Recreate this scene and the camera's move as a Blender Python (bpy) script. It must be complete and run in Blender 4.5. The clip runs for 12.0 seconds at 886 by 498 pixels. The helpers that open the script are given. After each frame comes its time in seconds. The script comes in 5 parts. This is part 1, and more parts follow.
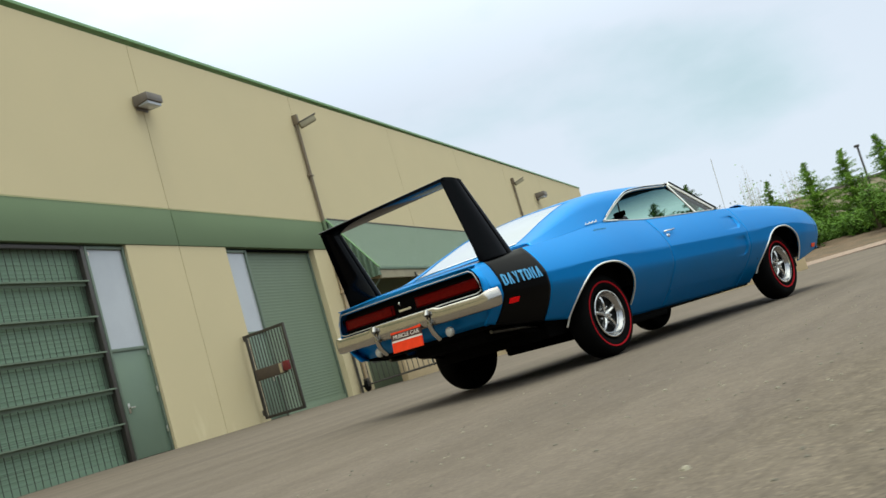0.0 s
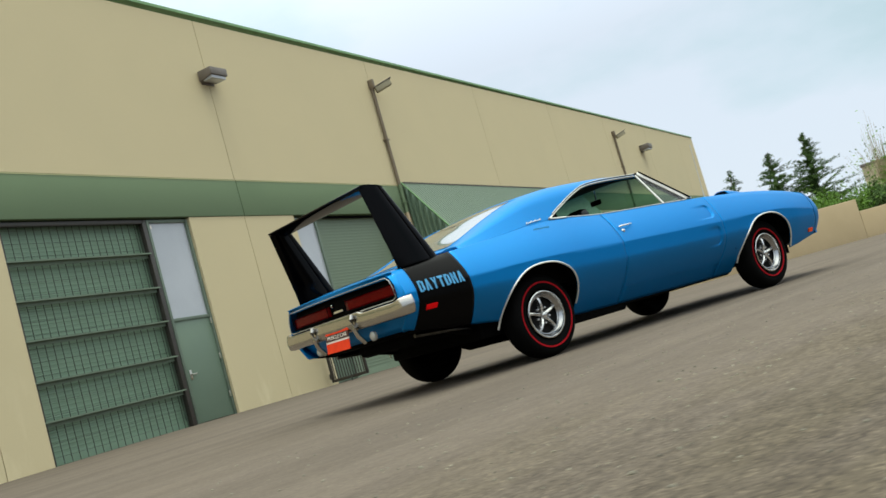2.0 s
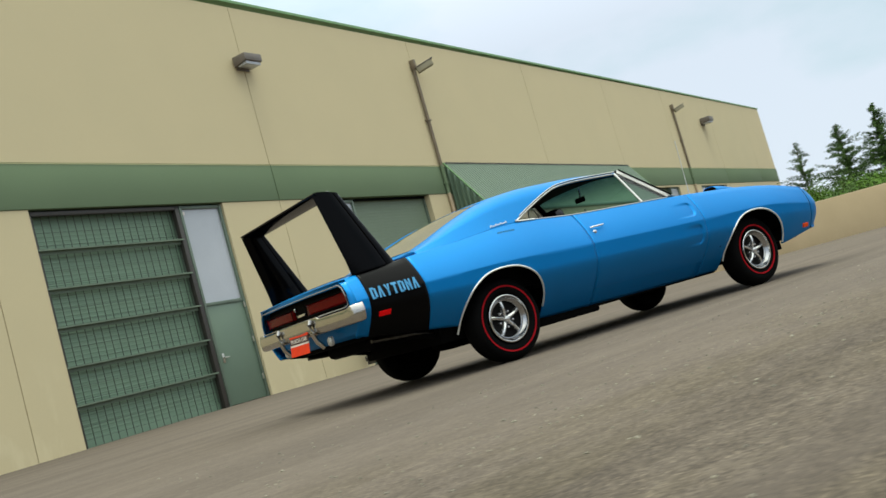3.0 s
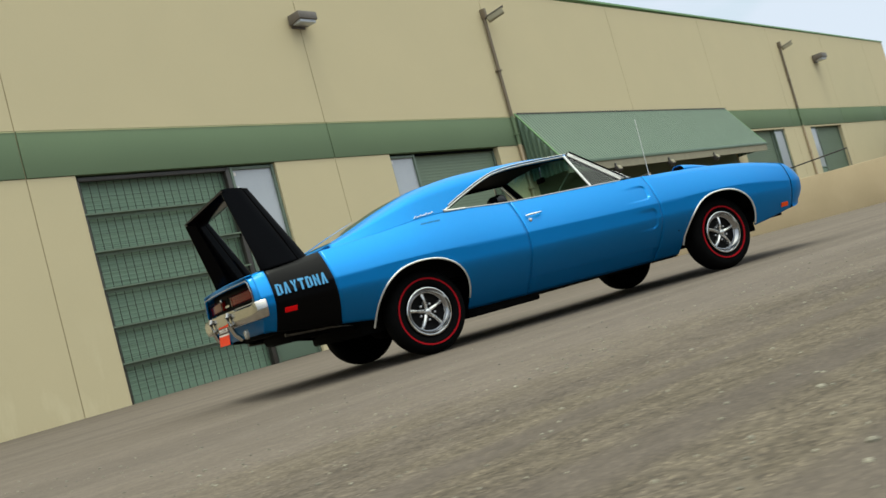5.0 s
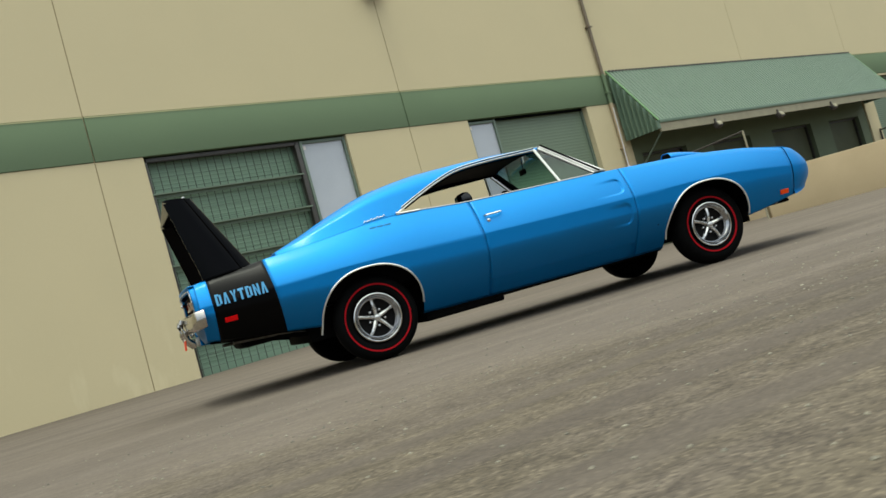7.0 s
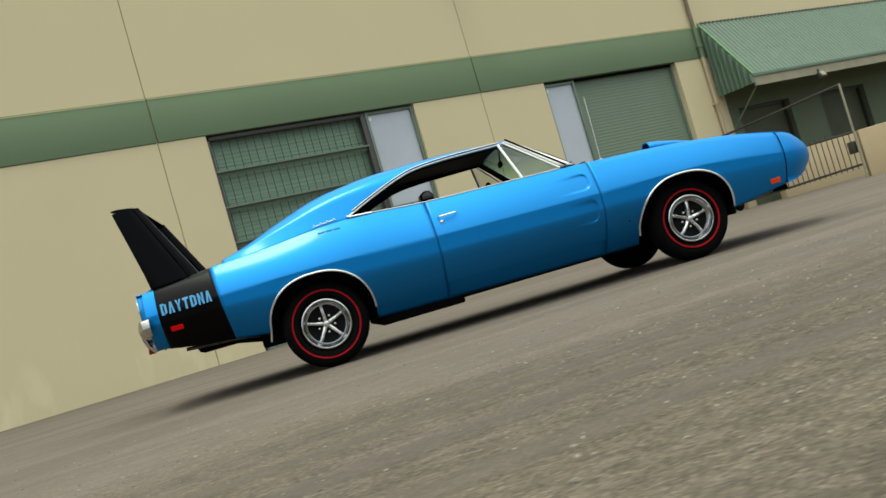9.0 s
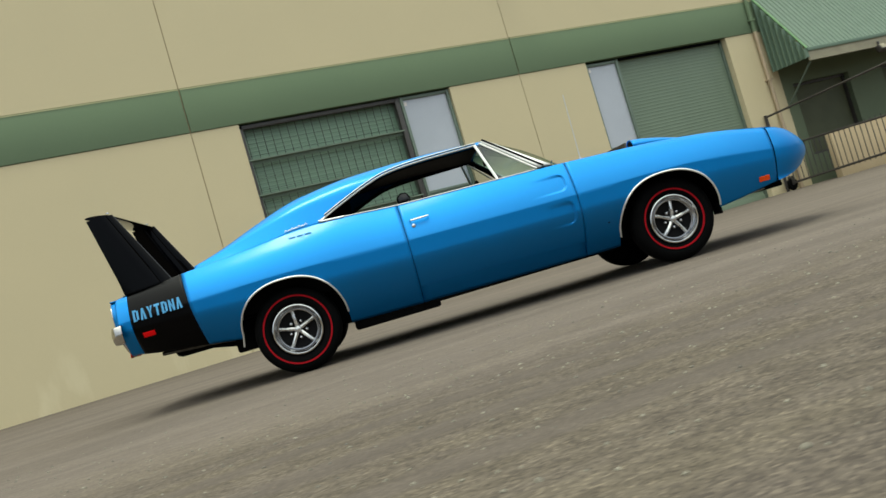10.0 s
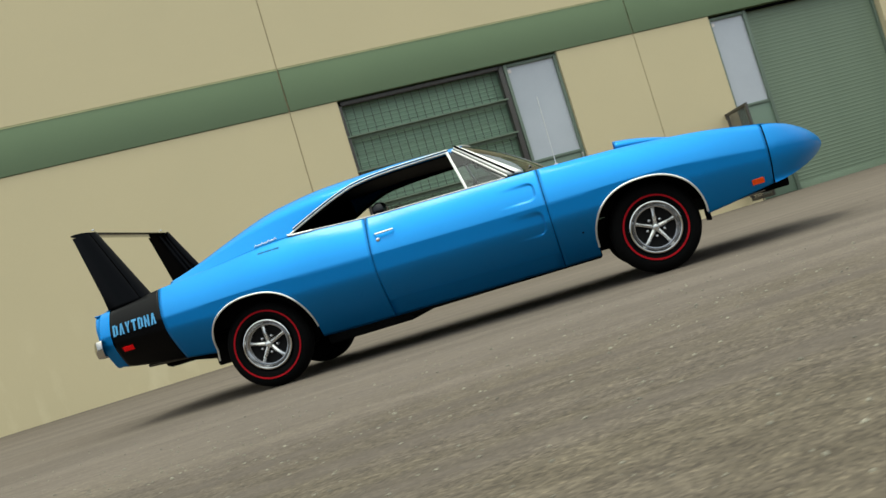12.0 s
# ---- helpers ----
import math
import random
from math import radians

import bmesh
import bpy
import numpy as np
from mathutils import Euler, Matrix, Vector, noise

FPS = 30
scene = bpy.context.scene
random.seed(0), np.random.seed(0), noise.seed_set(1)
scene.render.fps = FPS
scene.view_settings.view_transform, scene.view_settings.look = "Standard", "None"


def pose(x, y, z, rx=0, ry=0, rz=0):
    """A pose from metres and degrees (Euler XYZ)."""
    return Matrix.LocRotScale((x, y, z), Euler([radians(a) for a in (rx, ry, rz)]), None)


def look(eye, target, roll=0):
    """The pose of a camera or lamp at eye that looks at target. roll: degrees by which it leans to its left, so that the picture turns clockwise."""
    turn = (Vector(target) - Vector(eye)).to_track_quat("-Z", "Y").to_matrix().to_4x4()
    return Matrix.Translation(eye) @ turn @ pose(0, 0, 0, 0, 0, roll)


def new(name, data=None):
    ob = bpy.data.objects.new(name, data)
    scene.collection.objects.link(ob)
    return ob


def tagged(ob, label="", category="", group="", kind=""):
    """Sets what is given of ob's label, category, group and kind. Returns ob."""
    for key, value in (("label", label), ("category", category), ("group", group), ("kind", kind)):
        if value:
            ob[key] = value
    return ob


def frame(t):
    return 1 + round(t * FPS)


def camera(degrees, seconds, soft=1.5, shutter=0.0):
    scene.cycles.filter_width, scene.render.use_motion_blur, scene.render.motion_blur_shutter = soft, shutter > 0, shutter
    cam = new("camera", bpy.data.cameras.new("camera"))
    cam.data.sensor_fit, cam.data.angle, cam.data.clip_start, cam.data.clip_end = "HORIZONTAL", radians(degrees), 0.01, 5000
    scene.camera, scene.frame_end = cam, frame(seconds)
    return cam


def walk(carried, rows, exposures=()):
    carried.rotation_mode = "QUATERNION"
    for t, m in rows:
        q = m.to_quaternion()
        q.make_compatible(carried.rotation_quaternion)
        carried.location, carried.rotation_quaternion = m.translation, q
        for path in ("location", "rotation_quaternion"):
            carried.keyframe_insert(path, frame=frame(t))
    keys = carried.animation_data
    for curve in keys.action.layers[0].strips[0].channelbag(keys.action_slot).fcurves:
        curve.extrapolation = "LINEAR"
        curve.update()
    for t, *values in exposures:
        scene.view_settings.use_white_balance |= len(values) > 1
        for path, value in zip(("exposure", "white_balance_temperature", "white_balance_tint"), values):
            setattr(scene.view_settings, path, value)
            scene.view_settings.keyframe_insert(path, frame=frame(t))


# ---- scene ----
cam = camera(47.0, 12.0, shutter=0.5)
PATH = [
    (0, (-7.916, -1.449, 0.298), (-6.028, -0.827, 0.517), -16.3),
    (0.5, (-7.827, -1.802, 0.294), (-5.964, -1.105, 0.508), -16.1),
    (1, (-7.698, -2.145, 0.284), (-5.863, -1.378, 0.497), -16.0),
    (1.5, (-7.557, -2.53, 0.277), (-5.746, -1.708, 0.481), -15.9),
    (2, (-7.385, -2.932, 0.276), (-5.599, -2.053, 0.467), -16.0),
    (2.5, (-7.185, -3.332, 0.275), (-5.432, -2.387, 0.456), -15.9),
    (3, (-6.966, -3.731, 0.285), (-5.252, -2.715, 0.461), -15.8),
    (5, (-5.951, -5.051, 0.27), (-4.392, -3.804, 0.395), -15.3),
    (5.5, (-5.65, -5.348, 0.265), (-4.139, -4.043, 0.381), -15.4),
    (6, (-5.338, -5.609, 0.273), (-3.877, -4.248, 0.38), -15.5),
    (6.5, (-5.052, -5.853, 0.283), (-3.645, -4.436, 0.388), -15.6),
    (8.5, (-3.817, -6.678, 0.302), (-2.633, -5.069, 0.392), -16.1),
    (9, (-3.46, -6.853, 0.304), (-2.337, -5.2, 0.387), -16.2),
    (9.5, (-3.097, -7.028, 0.303), (-2.037, -5.335, 0.381), -16.3),
    (10, (-2.704, -7.188, 0.31), (-1.716, -5.451, 0.385), -16.4),
    (10.5, (-2.296, -7.329, 0.306), (-1.388, -5.549, 0.384), -16.6),
    (11, (-1.878, -7.463, 0.314), (-1.055, -5.642, 0.393), -16.7),
    (11.5, (-1.446, -7.591, 0.313), (-0.715, -5.731, 0.393), -16.8),
    (12, (-1.016, -7.676, 0.325), (-0.386, -5.78, 0.405), -16.8),
]
walk(cam, [(t, look(eye, target, roll)) for t, eye, target, roll in PATH])

# ---- world, sun, exposure ----
world = bpy.data.worlds.new("overcast_sky")
scene.world = world
world.use_nodes = True
wn, wl_ = world.node_tree.nodes, world.node_tree.links
wn.clear()
sky = wn.new("ShaderNodeTexSky")
sky.sky_type, sky.sun_disc = "NISHITA", False
sky.sun_elevation, sky.sun_rotation = radians(75), radians(225)
w_coord = wn.new("ShaderNodeTexCoord")
w_map = wn.new("ShaderNodeMapping")
w_map.inputs["Scale"].default_value = (1.0, 1.0, 2.2)
w_map.inputs["Location"].default_value = (1.7, 0.9, 0.4)
w_noise = wn.new("ShaderNodeTexNoise")
w_noise.inputs["Scale"].default_value, w_noise.inputs["Detail"].default_value = 3.0, 7.0
w_noise.inputs["Roughness"].default_value = 0.5
w_ramp = wn.new("ShaderNodeValToRGB")
w_ramp.color_ramp.elements[0].position, w_ramp.color_ramp.elements[1].position = 0.30, 0.49
w_ramp.color_ramp.elements[0].color = (0.56, 0.73, 0.79, 1)
w_ramp.color_ramp.elements[1].color = (0.755, 0.85, 0.95, 1)
w_ramp.color_ramp.elements.new(0.39).color = (0.66, 0.80, 0.88, 1)
w_bg_sky, w_bg_cloud, w_mix, w_out = wn.new("ShaderNodeBackground"), wn.new("ShaderNodeBackground"), wn.new("ShaderNodeMixShader"), wn.new("ShaderNodeOutputWorld")
w_bg_sky.inputs["Strength"].default_value = 0.10
w_mix.inputs["Fac"].default_value = 0.88
wl_.new(w_coord.outputs["Generated"], w_map.inputs["Vector"])
wl_.new(w_map.outputs["Vector"], w_noise.inputs["Vector"])
wl_.new(w_noise.outputs["Fac"], w_ramp.inputs["Fac"])
w_sep = wn.new("ShaderNodeSeparateXYZ")
wl_.new(w_coord.outputs["Generated"], w_sep.inputs[0])
# an overcast sky is brighter towards the zenith than at the horizon
w_lift = wn.new("ShaderNodeMapRange")
w_lift.inputs["From Min"].default_value, w_lift.inputs["From Max"].default_value = 0.25, 1.0
w_lift.inputs["To Min"].default_value, w_lift.inputs["To Max"].default_value = 1.0, 3.15
wl_.new(w_sep.outputs["Z"], w_lift.inputs["Value"])
w_warm = wn.new("ShaderNodeMix")
w_warm.data_type = "RGBA"
w_warm.inputs[7].default_value = (0.92, 0.98, 0.90, 1)
w_warmfac = wn.new("ShaderNodeMapRange")
w_warmfac.inputs["From Min"].default_value, w_warmfac.inputs["From Max"].default_value = 0.3, 0.7
wl_.new(w_sep.outputs["Z"], w_warmfac.inputs["Value"])
wl_.new(w_warmfac.outputs["Result"], w_warm.inputs[0])
wl_.new(w_ramp.outputs["Color"], w_warm.inputs[6])
wl_.new(w_warm.outputs[2], w_bg_cloud.inputs["Color"])
w_str = wn.new("ShaderNodeMath")
w_str.operation = "MULTIPLY"
w_str.inputs[1].default_value = 1.05
wl_.new(w_lift.outputs["Result"], w_str.inputs[0])
wl_.new(w_str.outputs[0], w_bg_cloud.inputs["Strength"])
wl_.new(sky.outputs["Color"], w_bg_sky.inputs["Color"])
wl_.new(w_bg_sky.outputs["Background"], w_mix.inputs[1])
wl_.new(w_bg_cloud.outputs["Background"], w_mix.inputs[2])
wl_.new(w_mix.outputs["Shader"], w_out.inputs["Surface"])

sun_data = bpy.data.lights.new("sun", "SUN")
sun_data.energy, sun_data.angle, sun_data.color = 1.5, radians(14), (0.98, 1.0, 0.84)
sun = new("sun", sun_data)
sun.matrix_world = look((-4, -3, 27), (0, 0, 0))
scene.view_settings.exposure = 0.0


# ---- materials ----
def mat(name, a, b=None, rough=0.5, metal=0.0, scale=6.0, fine=90.0, bump=0.0, coat=0.0, spec=0.5, stretch=(1, 1, 1), vary=0.0, lo=0.35, hi=0.65):
    """A procedural surface: colours a and b mixed by broad noise, fine grain on top, roughness and relief from the grain."""
    m = bpy.data.materials.new(name)
    m.use_nodes = True
    n, l = m.node_tree.nodes, m.node_tree.links
    p = n["Principled BSDF"]
    b = b or tuple(0.82 * c for c in a)
    co, mp = n.new("ShaderNodeTexCoord"), n.new("ShaderNodeMapping")
    mp.inputs["Scale"].default_value = stretch
    l.new(co.outputs["Object"], mp.inputs["Vector"])
    big, small = n.new("ShaderNodeTexNoise"), n.new("ShaderNodeTexNoise")
    big.inputs["Scale"].default_value, big.inputs["Detail"].default_value = scale, 6.0
    small.inputs["Scale"].default_value, small.inputs["Detail"].default_value = fine, 4.0
    l.new(mp.outputs["Vector"], big.inputs["Vector"])
    l.new(mp.outputs["Vector"], small.inputs["Vector"])
    mean = n.new("ShaderNodeMath")
    mean.operation = "MULTIPLY_ADD"
    mean.inputs[1].default_value = 0.35
    l.new(small.outputs["Fac"], mean.inputs[0])
    half = n.new("ShaderNodeMath")
    half.operation = "MULTIPLY"
    half.inputs[1].default_value = 0.65
    l.new(big.outputs["Fac"], half.inputs[0])
    l.new(half.outputs[0], mean.inputs[2])
    ramp = n.new("ShaderNodeValToRGB")
    ramp.color_ramp.elements[0].position, ramp.color_ramp.elements[1].position = lo, hi
    ramp.color_ramp.elements[0].color, ramp.color_ramp.elements[1].color = (*b, 1), (*a, 1)
    l.new(mean.outputs[0], ramp.inputs["Fac"])
    colour = ramp.outputs["Color"]
    if vary:
        info, hsv, rng = n.new("ShaderNodeObjectInfo"), n.new("ShaderNodeHueSaturation"), n.new("ShaderNodeMapRange")
        rng.inputs["To Min"].default_value, rng.inputs["To Max"].default_value = 1 - vary, 1 + vary
        l.new(info.outputs["Random"], rng.inputs["Value"])
        l.new(rng.outputs["Result"], hsv.inputs["Value"])
        l.new(colour, hsv.inputs["Color"])
        colour = hsv.outputs["Color"]
    l.new(colour, p.inputs["Base Color"])
    rr = n.new("ShaderNodeMapRange")
    rr.inputs["To Min"].default_value, rr.inputs["To Max"].default_value = max(0.02, rough - 0.08), min(1, rough + 0.08)
    l.new(mean.outputs[0], rr.inputs["Value"])
    l.new(rr.outputs["Result"], p.inputs["Roughness"])
    p.inputs["Metallic"].default_value, p.inputs["Coat Weight"].default_value = metal, coat
    p.inputs["Coat Roughness"].default_value, p.inputs["Specular IOR Level"].default_value = 0.03, spec
    if bump:
        bp = n.new("ShaderNodeBump")
        bp.inputs["Strength"].default_value, bp.inputs["Distance"].default_value = min(1.0, bump), 0.01
        l.new(small.outputs["Fac"], bp.inputs["Height"])
        l.new(bp.outputs["Normal"], p.inputs["Normal"])
    return m


def glass_mat(name, tint, rough=0.0):
    """Thin clear pane: see-through with a mirror gloss that grows at grazing angles."""
    m = bpy.data.materials.new(name)
    m.use_nodes = True
    n, l = m.node_tree.nodes, m.node_tree.links
    n.clear()
    out, mix, tr, gl, fr = n.new("ShaderNodeOutputMaterial"), n.new("ShaderNodeMixShader"), n.new("ShaderNodeBsdfTransparent"), n.new("ShaderNodeBsdfGlossy"), n.new("ShaderNodeLayerWeight")
    tr.inputs["Color"].default_value = (*tint, 1)
    gl.inputs["Roughness"].default_value = rough
    fr.inputs["Blend"].default_value = 0.5
    pw, ma = n.new("ShaderNodeMath"), n.new("ShaderNodeMath")
    pw.operation, ma.operation = "POWER", "MULTIPLY_ADD"
    pw.inputs[1].default_value, ma.inputs[1].default_value, ma.inputs[2].default_value = 5.0, 0.93, 0.06
    l.new(fr.outputs["Facing"], pw.inputs[0])
    l.new(pw.outputs[0], ma.inputs[0])
    l.new(ma.outputs[0], mix.inputs["Fac"])
    l.new(tr.outputs[0], mix.inputs[1])
    l.new(gl.outputs[0], mix.inputs[2])
    l.new(mix.outputs[0], out.inputs["Surface"])
    return m


PAINT = mat("blue_car_paint", (0.0012, 0.195, 0.525), (0.0012, 0.186, 0.503), rough=0.53, metal=0.76, scale=3, fine=900, coat=0.36, spec=0.08)
PAINT.node_tree.nodes["Principled BSDF"].inputs["Coat Roughness"].default_value = 0.16
PAINT.node_tree.nodes["Principled BSDF"].inputs["Specular Tint"].default_value = (0.35, 0.75, 1.0, 1)
# one stripe paint in two copies: top lightened for sky sheen, sides darkened
STRIPE = mat("satin_black_paint_skylit", (0.005, 0.005, 0.0056), (0.004, 0.004, 0.0046), rough=0.34, scale=4, fine=500, spec=0.42)
SIDEBLACK = mat("satin_black_paint_shaded", (0.0006, 0.0006, 0.0010), (0.0004, 0.0004, 0.0007), rough=0.3, scale=4, fine=500, spec=0.10)
WINGBLACK = mat("gloss_black_paint", (0.0008, 0.0008, 0.0012), (0.0005, 0.0005, 0.0008), rough=0.08, scale=4, fine=500, spec=0.09)
DECAL = mat("blue_decal", (0.05, 0.29, 0.56), rough=0.35, scale=30)
PILLAR = mat("satin_bright_trim", (0.50, 0.50, 0.49), (0.44, 0.44, 0.43), rough=0.3, metal=0.6, scale=20, fine=200)
MOULD = mat("polished_bright_moulding", (0.80, 0.80, 0.74), (0.70, 0.70, 0.65), rough=0.38, metal=0.55, scale=20, fine=200)
CHROME = mat("chrome", (0.80, 0.80, 0.78), (0.66, 0.66, 0.64), rough=0.10, metal=1.0, scale=25, fine=300)
RIM = mat("polished_wheel_rim", (0.46, 0.46, 0.47), (0.34, 0.34, 0.34), rough=0.20, metal=1.0, scale=25, fine=300)
AERIAL = mat("pale_grey_aerial", (0.55, 0.55, 0.53), rough=0.4, scale=30)
BUMPER = mat("bumper_chrome", (0.55, 0.52, 0.47), (0.47, 0.45, 0.41), rough=0.19, metal=1.0, scale=10, fine=200)
STEEL = mat("dull_wheel_steel", (0.50, 0.50, 0.50), (0.38, 0.38, 0.38), rough=0.24, metal=1.0, scale=30)
SPOKE = mat("bright_wheel_spoke", (0.70, 0.70, 0.69), (0.58, 0.58, 0.57), rough=0.26, metal=0.85, scale=30)
RUBBER = mat("tyre_rubber", (0.003, 0.003, 0.003), (0.002, 0.002, 0.002), rough=0.8, scale=18, fine=240, bump=0.15, spec=0.06)
REDLINE = mat("red_tyre_line", (0.36, 0.004, 0.010), (0.29, 0.003, 0.008), rough=0.7, scale=20, spec=0.1)
BLACK = mat("black_trim", (0.0025, 0.0025, 0.0025), rough=0.6, scale=12, spec=0.025)
DARK = mat("dark_underbody", (0.004, 0.004, 0.004), (0.002, 0.002, 0.002), rough=0.9, scale=8, bump=0.2, spec=0.05)
WHEELBLACK = mat("black_wheel_centre", (0.004, 0.004, 0.004), rough=0.5, scale=20, spec=0.1)
VINYL = mat("black_seat_vinyl", (0.004, 0.004, 0.005), rough=0.24, scale=10, bump=0.08, spec=0.45)
TAILRED = mat("red_lamp_lens", (0.15, 0.003, 0.002), (0.06, 0.001, 0.001), rough=0.12, scale=40, spec=0.05, stretch=(1, 1, 6))
MARKRED = mat("bright_red_marker_lens", (0.90, 0.006, 0.008), (0.80, 0.005, 0.006), rough=0.3, scale=60, spec=0.08)
LOCKRED = mat("dark_red_lock_box", (0.16, 0.012, 0.016), rough=0.5, scale=30)
AMBER = mat("amber_marker_lens", (0.90, 0.085, 0.010), rough=0.3, scale=60, spec=0.1)
LENS = mat("clear_lamp_lens", (0.42, 0.42, 0.38), rough=0.12, scale=60, coat=1.0)
PLATE_RED = mat("orange_plate", (0.82, 0.055, 0.016), rough=0.5, scale=20, spec=0.1)
PLATE_TOP = mat("dark_plate_band", (0.05, 0.012, 0.010), rough=0.45, scale=20)
PLATE_WHITE = mat("white_plate", (0.72, 0.66, 0.60), rough=0.45, scale=20)
PIPE_M = mat("exhaust_steel", (0.14, 0.135, 0.12), (0.08, 0.076, 0.068), rough=0.4, metal=1.0, scale=20)
CARGLASS = glass_mat("car_glass", (0.66, 0.70, 0.70))
SHADEGLASS = glass_mat("green_tinted_windshield_glass", (0.50, 0.74, 0.62))


def shade_band(m, deep, z0, z1):
    """The tint of a windshield deepens towards its upper edge."""
    n, l = m.node_tree.nodes, m.node_tree.links
    tr = next(q for q in n if q.type == "BSDF_TRANSPARENT")
    co, sep, rng, mix = n.new("ShaderNodeTexCoord"), n.new("ShaderNodeSeparateXYZ"), n.new("ShaderNodeMapRange"), n.new("ShaderNodeMix")
    mix.data_type = "RGBA"
    mix.inputs[6].default_value, mix.inputs[7].default_value = tuple(tr.inputs["Color"].default_value), (*deep, 1)
    rng.inputs["From Min"].default_value, rng.inputs["From Max"].default_value = z0, z1
    l.new(co.outputs["Object"], sep.inputs[0])
    l.new(sep.outputs["Z"], rng.inputs["Value"])
    l.new(rng.outputs["Result"], mix.inputs[0])
    l.new(mix.outputs[2], tr.inputs["Color"])


shade_band(SHADEGLASS, (0.05, 0.13, 0.16), 1.14, 1.33)
TAN = mat("tan_painted_concrete", (0.552, 0.466, 0.286), (0.523, 0.444, 0.272), rough=0.85, scale=0.7, fine=45, bump=0.06, lo=0.3, hi=0.7)
TRIMPALE = mat("pale_reveal_sealant", (0.42, 0.42, 0.22), (0.36, 0.35, 0.19), rough=0.7, scale=3)
GREEN = mat("sage_green_painted_concrete", (0.145, 0.200, 0.117), (0.134, 0.186, 0.110), rough=0.85, scale=0.8, fine=45, bump=0.06, spec=0.15, lo=0.3, hi=0.7)
TRIMGREEN = mat("green_cap_flashing", (0.16, 0.32, 0.13), rough=0.5, scale=3)
ROLLGREEN = mat("green_roll_up_door", (0.150, 0.200, 0.135), (0.130, 0.176, 0.118), rough=0.55, scale=1.5, fine=30, stretch=(1, 1, 3))
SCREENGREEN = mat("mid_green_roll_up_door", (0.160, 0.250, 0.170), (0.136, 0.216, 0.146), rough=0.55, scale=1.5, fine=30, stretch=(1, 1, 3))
DOORGREEN = mat("green_door_paint", (0.125, 0.180, 0.128), (0.112, 0.164, 0.118), rough=0.45, scale=2)
FRAMEGREEN = mat("grey_green_frame", (0.115, 0.155, 0.115), rough=0.5, scale=4)
AWNGREEN = mat("green_ribbed_awning_metal", (0.115, 0.172, 0.118), (0.100, 0.152, 0.104), rough=0.42, scale=2)
FASCIA = mat("cream_fascia", (0.30, 0.27, 0.18), rough=0.7, scale=4)
BRONZE = mat("dark_bronze_metal", (0.040, 0.034, 0.028), (0.028, 0.024, 0.020), rough=0.5, scale=12)
SCREENBAR = mat("weathered_green_steel", (0.14, 0.195, 0.135), (0.10, 0.135, 0.092), rough=0.6, scale=9)
LAMPGREY = mat("grey_brown_lamp_housing", (0.15, 0.125, 0.105), (0.11, 0.095, 0.08), rough=0.5, scale=10)
CONDUIT = mat("brown_conduit", (0.17, 0.13, 0.085), (0.13, 0.10, 0.066), rough=0.6, scale=8)
RUSTBROWN = mat("dull_brown_steel", (0.085, 0.062, 0.048), (0.06, 0.045, 0.036), rough=0.6, scale=8)
ENTRYGREEN = mat("grey_green_wall_paint", (0.112, 0.138, 0.078), (0.096, 0.120, 0.068), rough=0.8, scale=1.2, fine=45, bump=0.2)
PIPETAN = mat("tan_painted_pipe", (0.42, 0.32, 0.21), (0.36, 0.28, 0.18), rough=0.6, scale=6)
FROST = mat("white_covered_glass", (0.42, 0.44, 0.47), (0.37, 0.39, 0.42), rough=0.10, scale=1.2, spec=0.8)
DARKGLASS = mat("dark_window_glass", (0.095, 0.100, 0.060), rough=0.35, scale=2, spec=0.06)
REARGLASS = mat("tinted_rear_glass", (0.10, 0.13, 0.13), rough=0.10, scale=2, spec=1.0, coat=1.0)
BRASS = mat("worn_satin_steel", (0.60, 0.57, 0.50), rough=0.3, metal=1.0, scale=30)
JOINT = mat("joint_sealant", (0.34, 0.26, 0.155), rough=0.9, scale=20)
WALLCONC = mat("tan_site_wall_concrete", (0.42, 0.325, 0.195), (0.37, 0.285, 0.165), rough=0.85, scale=1.2, fine=50, bump=0.25)
KERB = mat("pinkish_kerb_concrete", (0.40, 0.30, 0.24), rough=0.9, scale=3, fine=60, bump=0.3)
GREYWALL = mat("plain_grey_brown_wall", (0.12, 0.11, 0.09), rough=0.9, scale=0.5)
STONE = mat("pale_stone", (0.24, 0.22, 0.165), (0.10, 0.090, 0.070), rough=0.85, scale=9.0, fine=60, lo=0.42, hi=0.58)
BARK = mat("bark", (0.10, 0.075, 0.05), rough=0.9, scale=10, bump=0.4)
NEEDLE = mat("conifer_green", (0.085, 0.150, 0.040), (0.035, 0.070, 0.020), rough=0.7, scale=2.0, fine=20, spec=0.12)
LEAF = mat("fresh_leaf_green", (0.20, 0.34, 0.045), (0.06, 0.145, 0.018), rough=0.6, scale=1.5, fine=15, spec=0.12)
SHRUBLEAF = mat("deep_green_shrub_leaf", (0.10, 0.20, 0.022), (0.035, 0.085, 0.010), rough=0.6, scale=1.5, fine=15, spec=0.12)
TWIG = mat("bare_twig_tan", (0.36, 0.29, 0.17), rough=0.8, scale=6)
EARTH = mat("planting_bed_earth", (0.14, 0.085, 0.05), (0.06, 0.045, 0.022), rough=0.95, scale=1.2, bump=0.5)
FARWALL = mat("distant_tan_wall", (0.50, 0.43, 0.30), rough=0.9, scale=0.5)


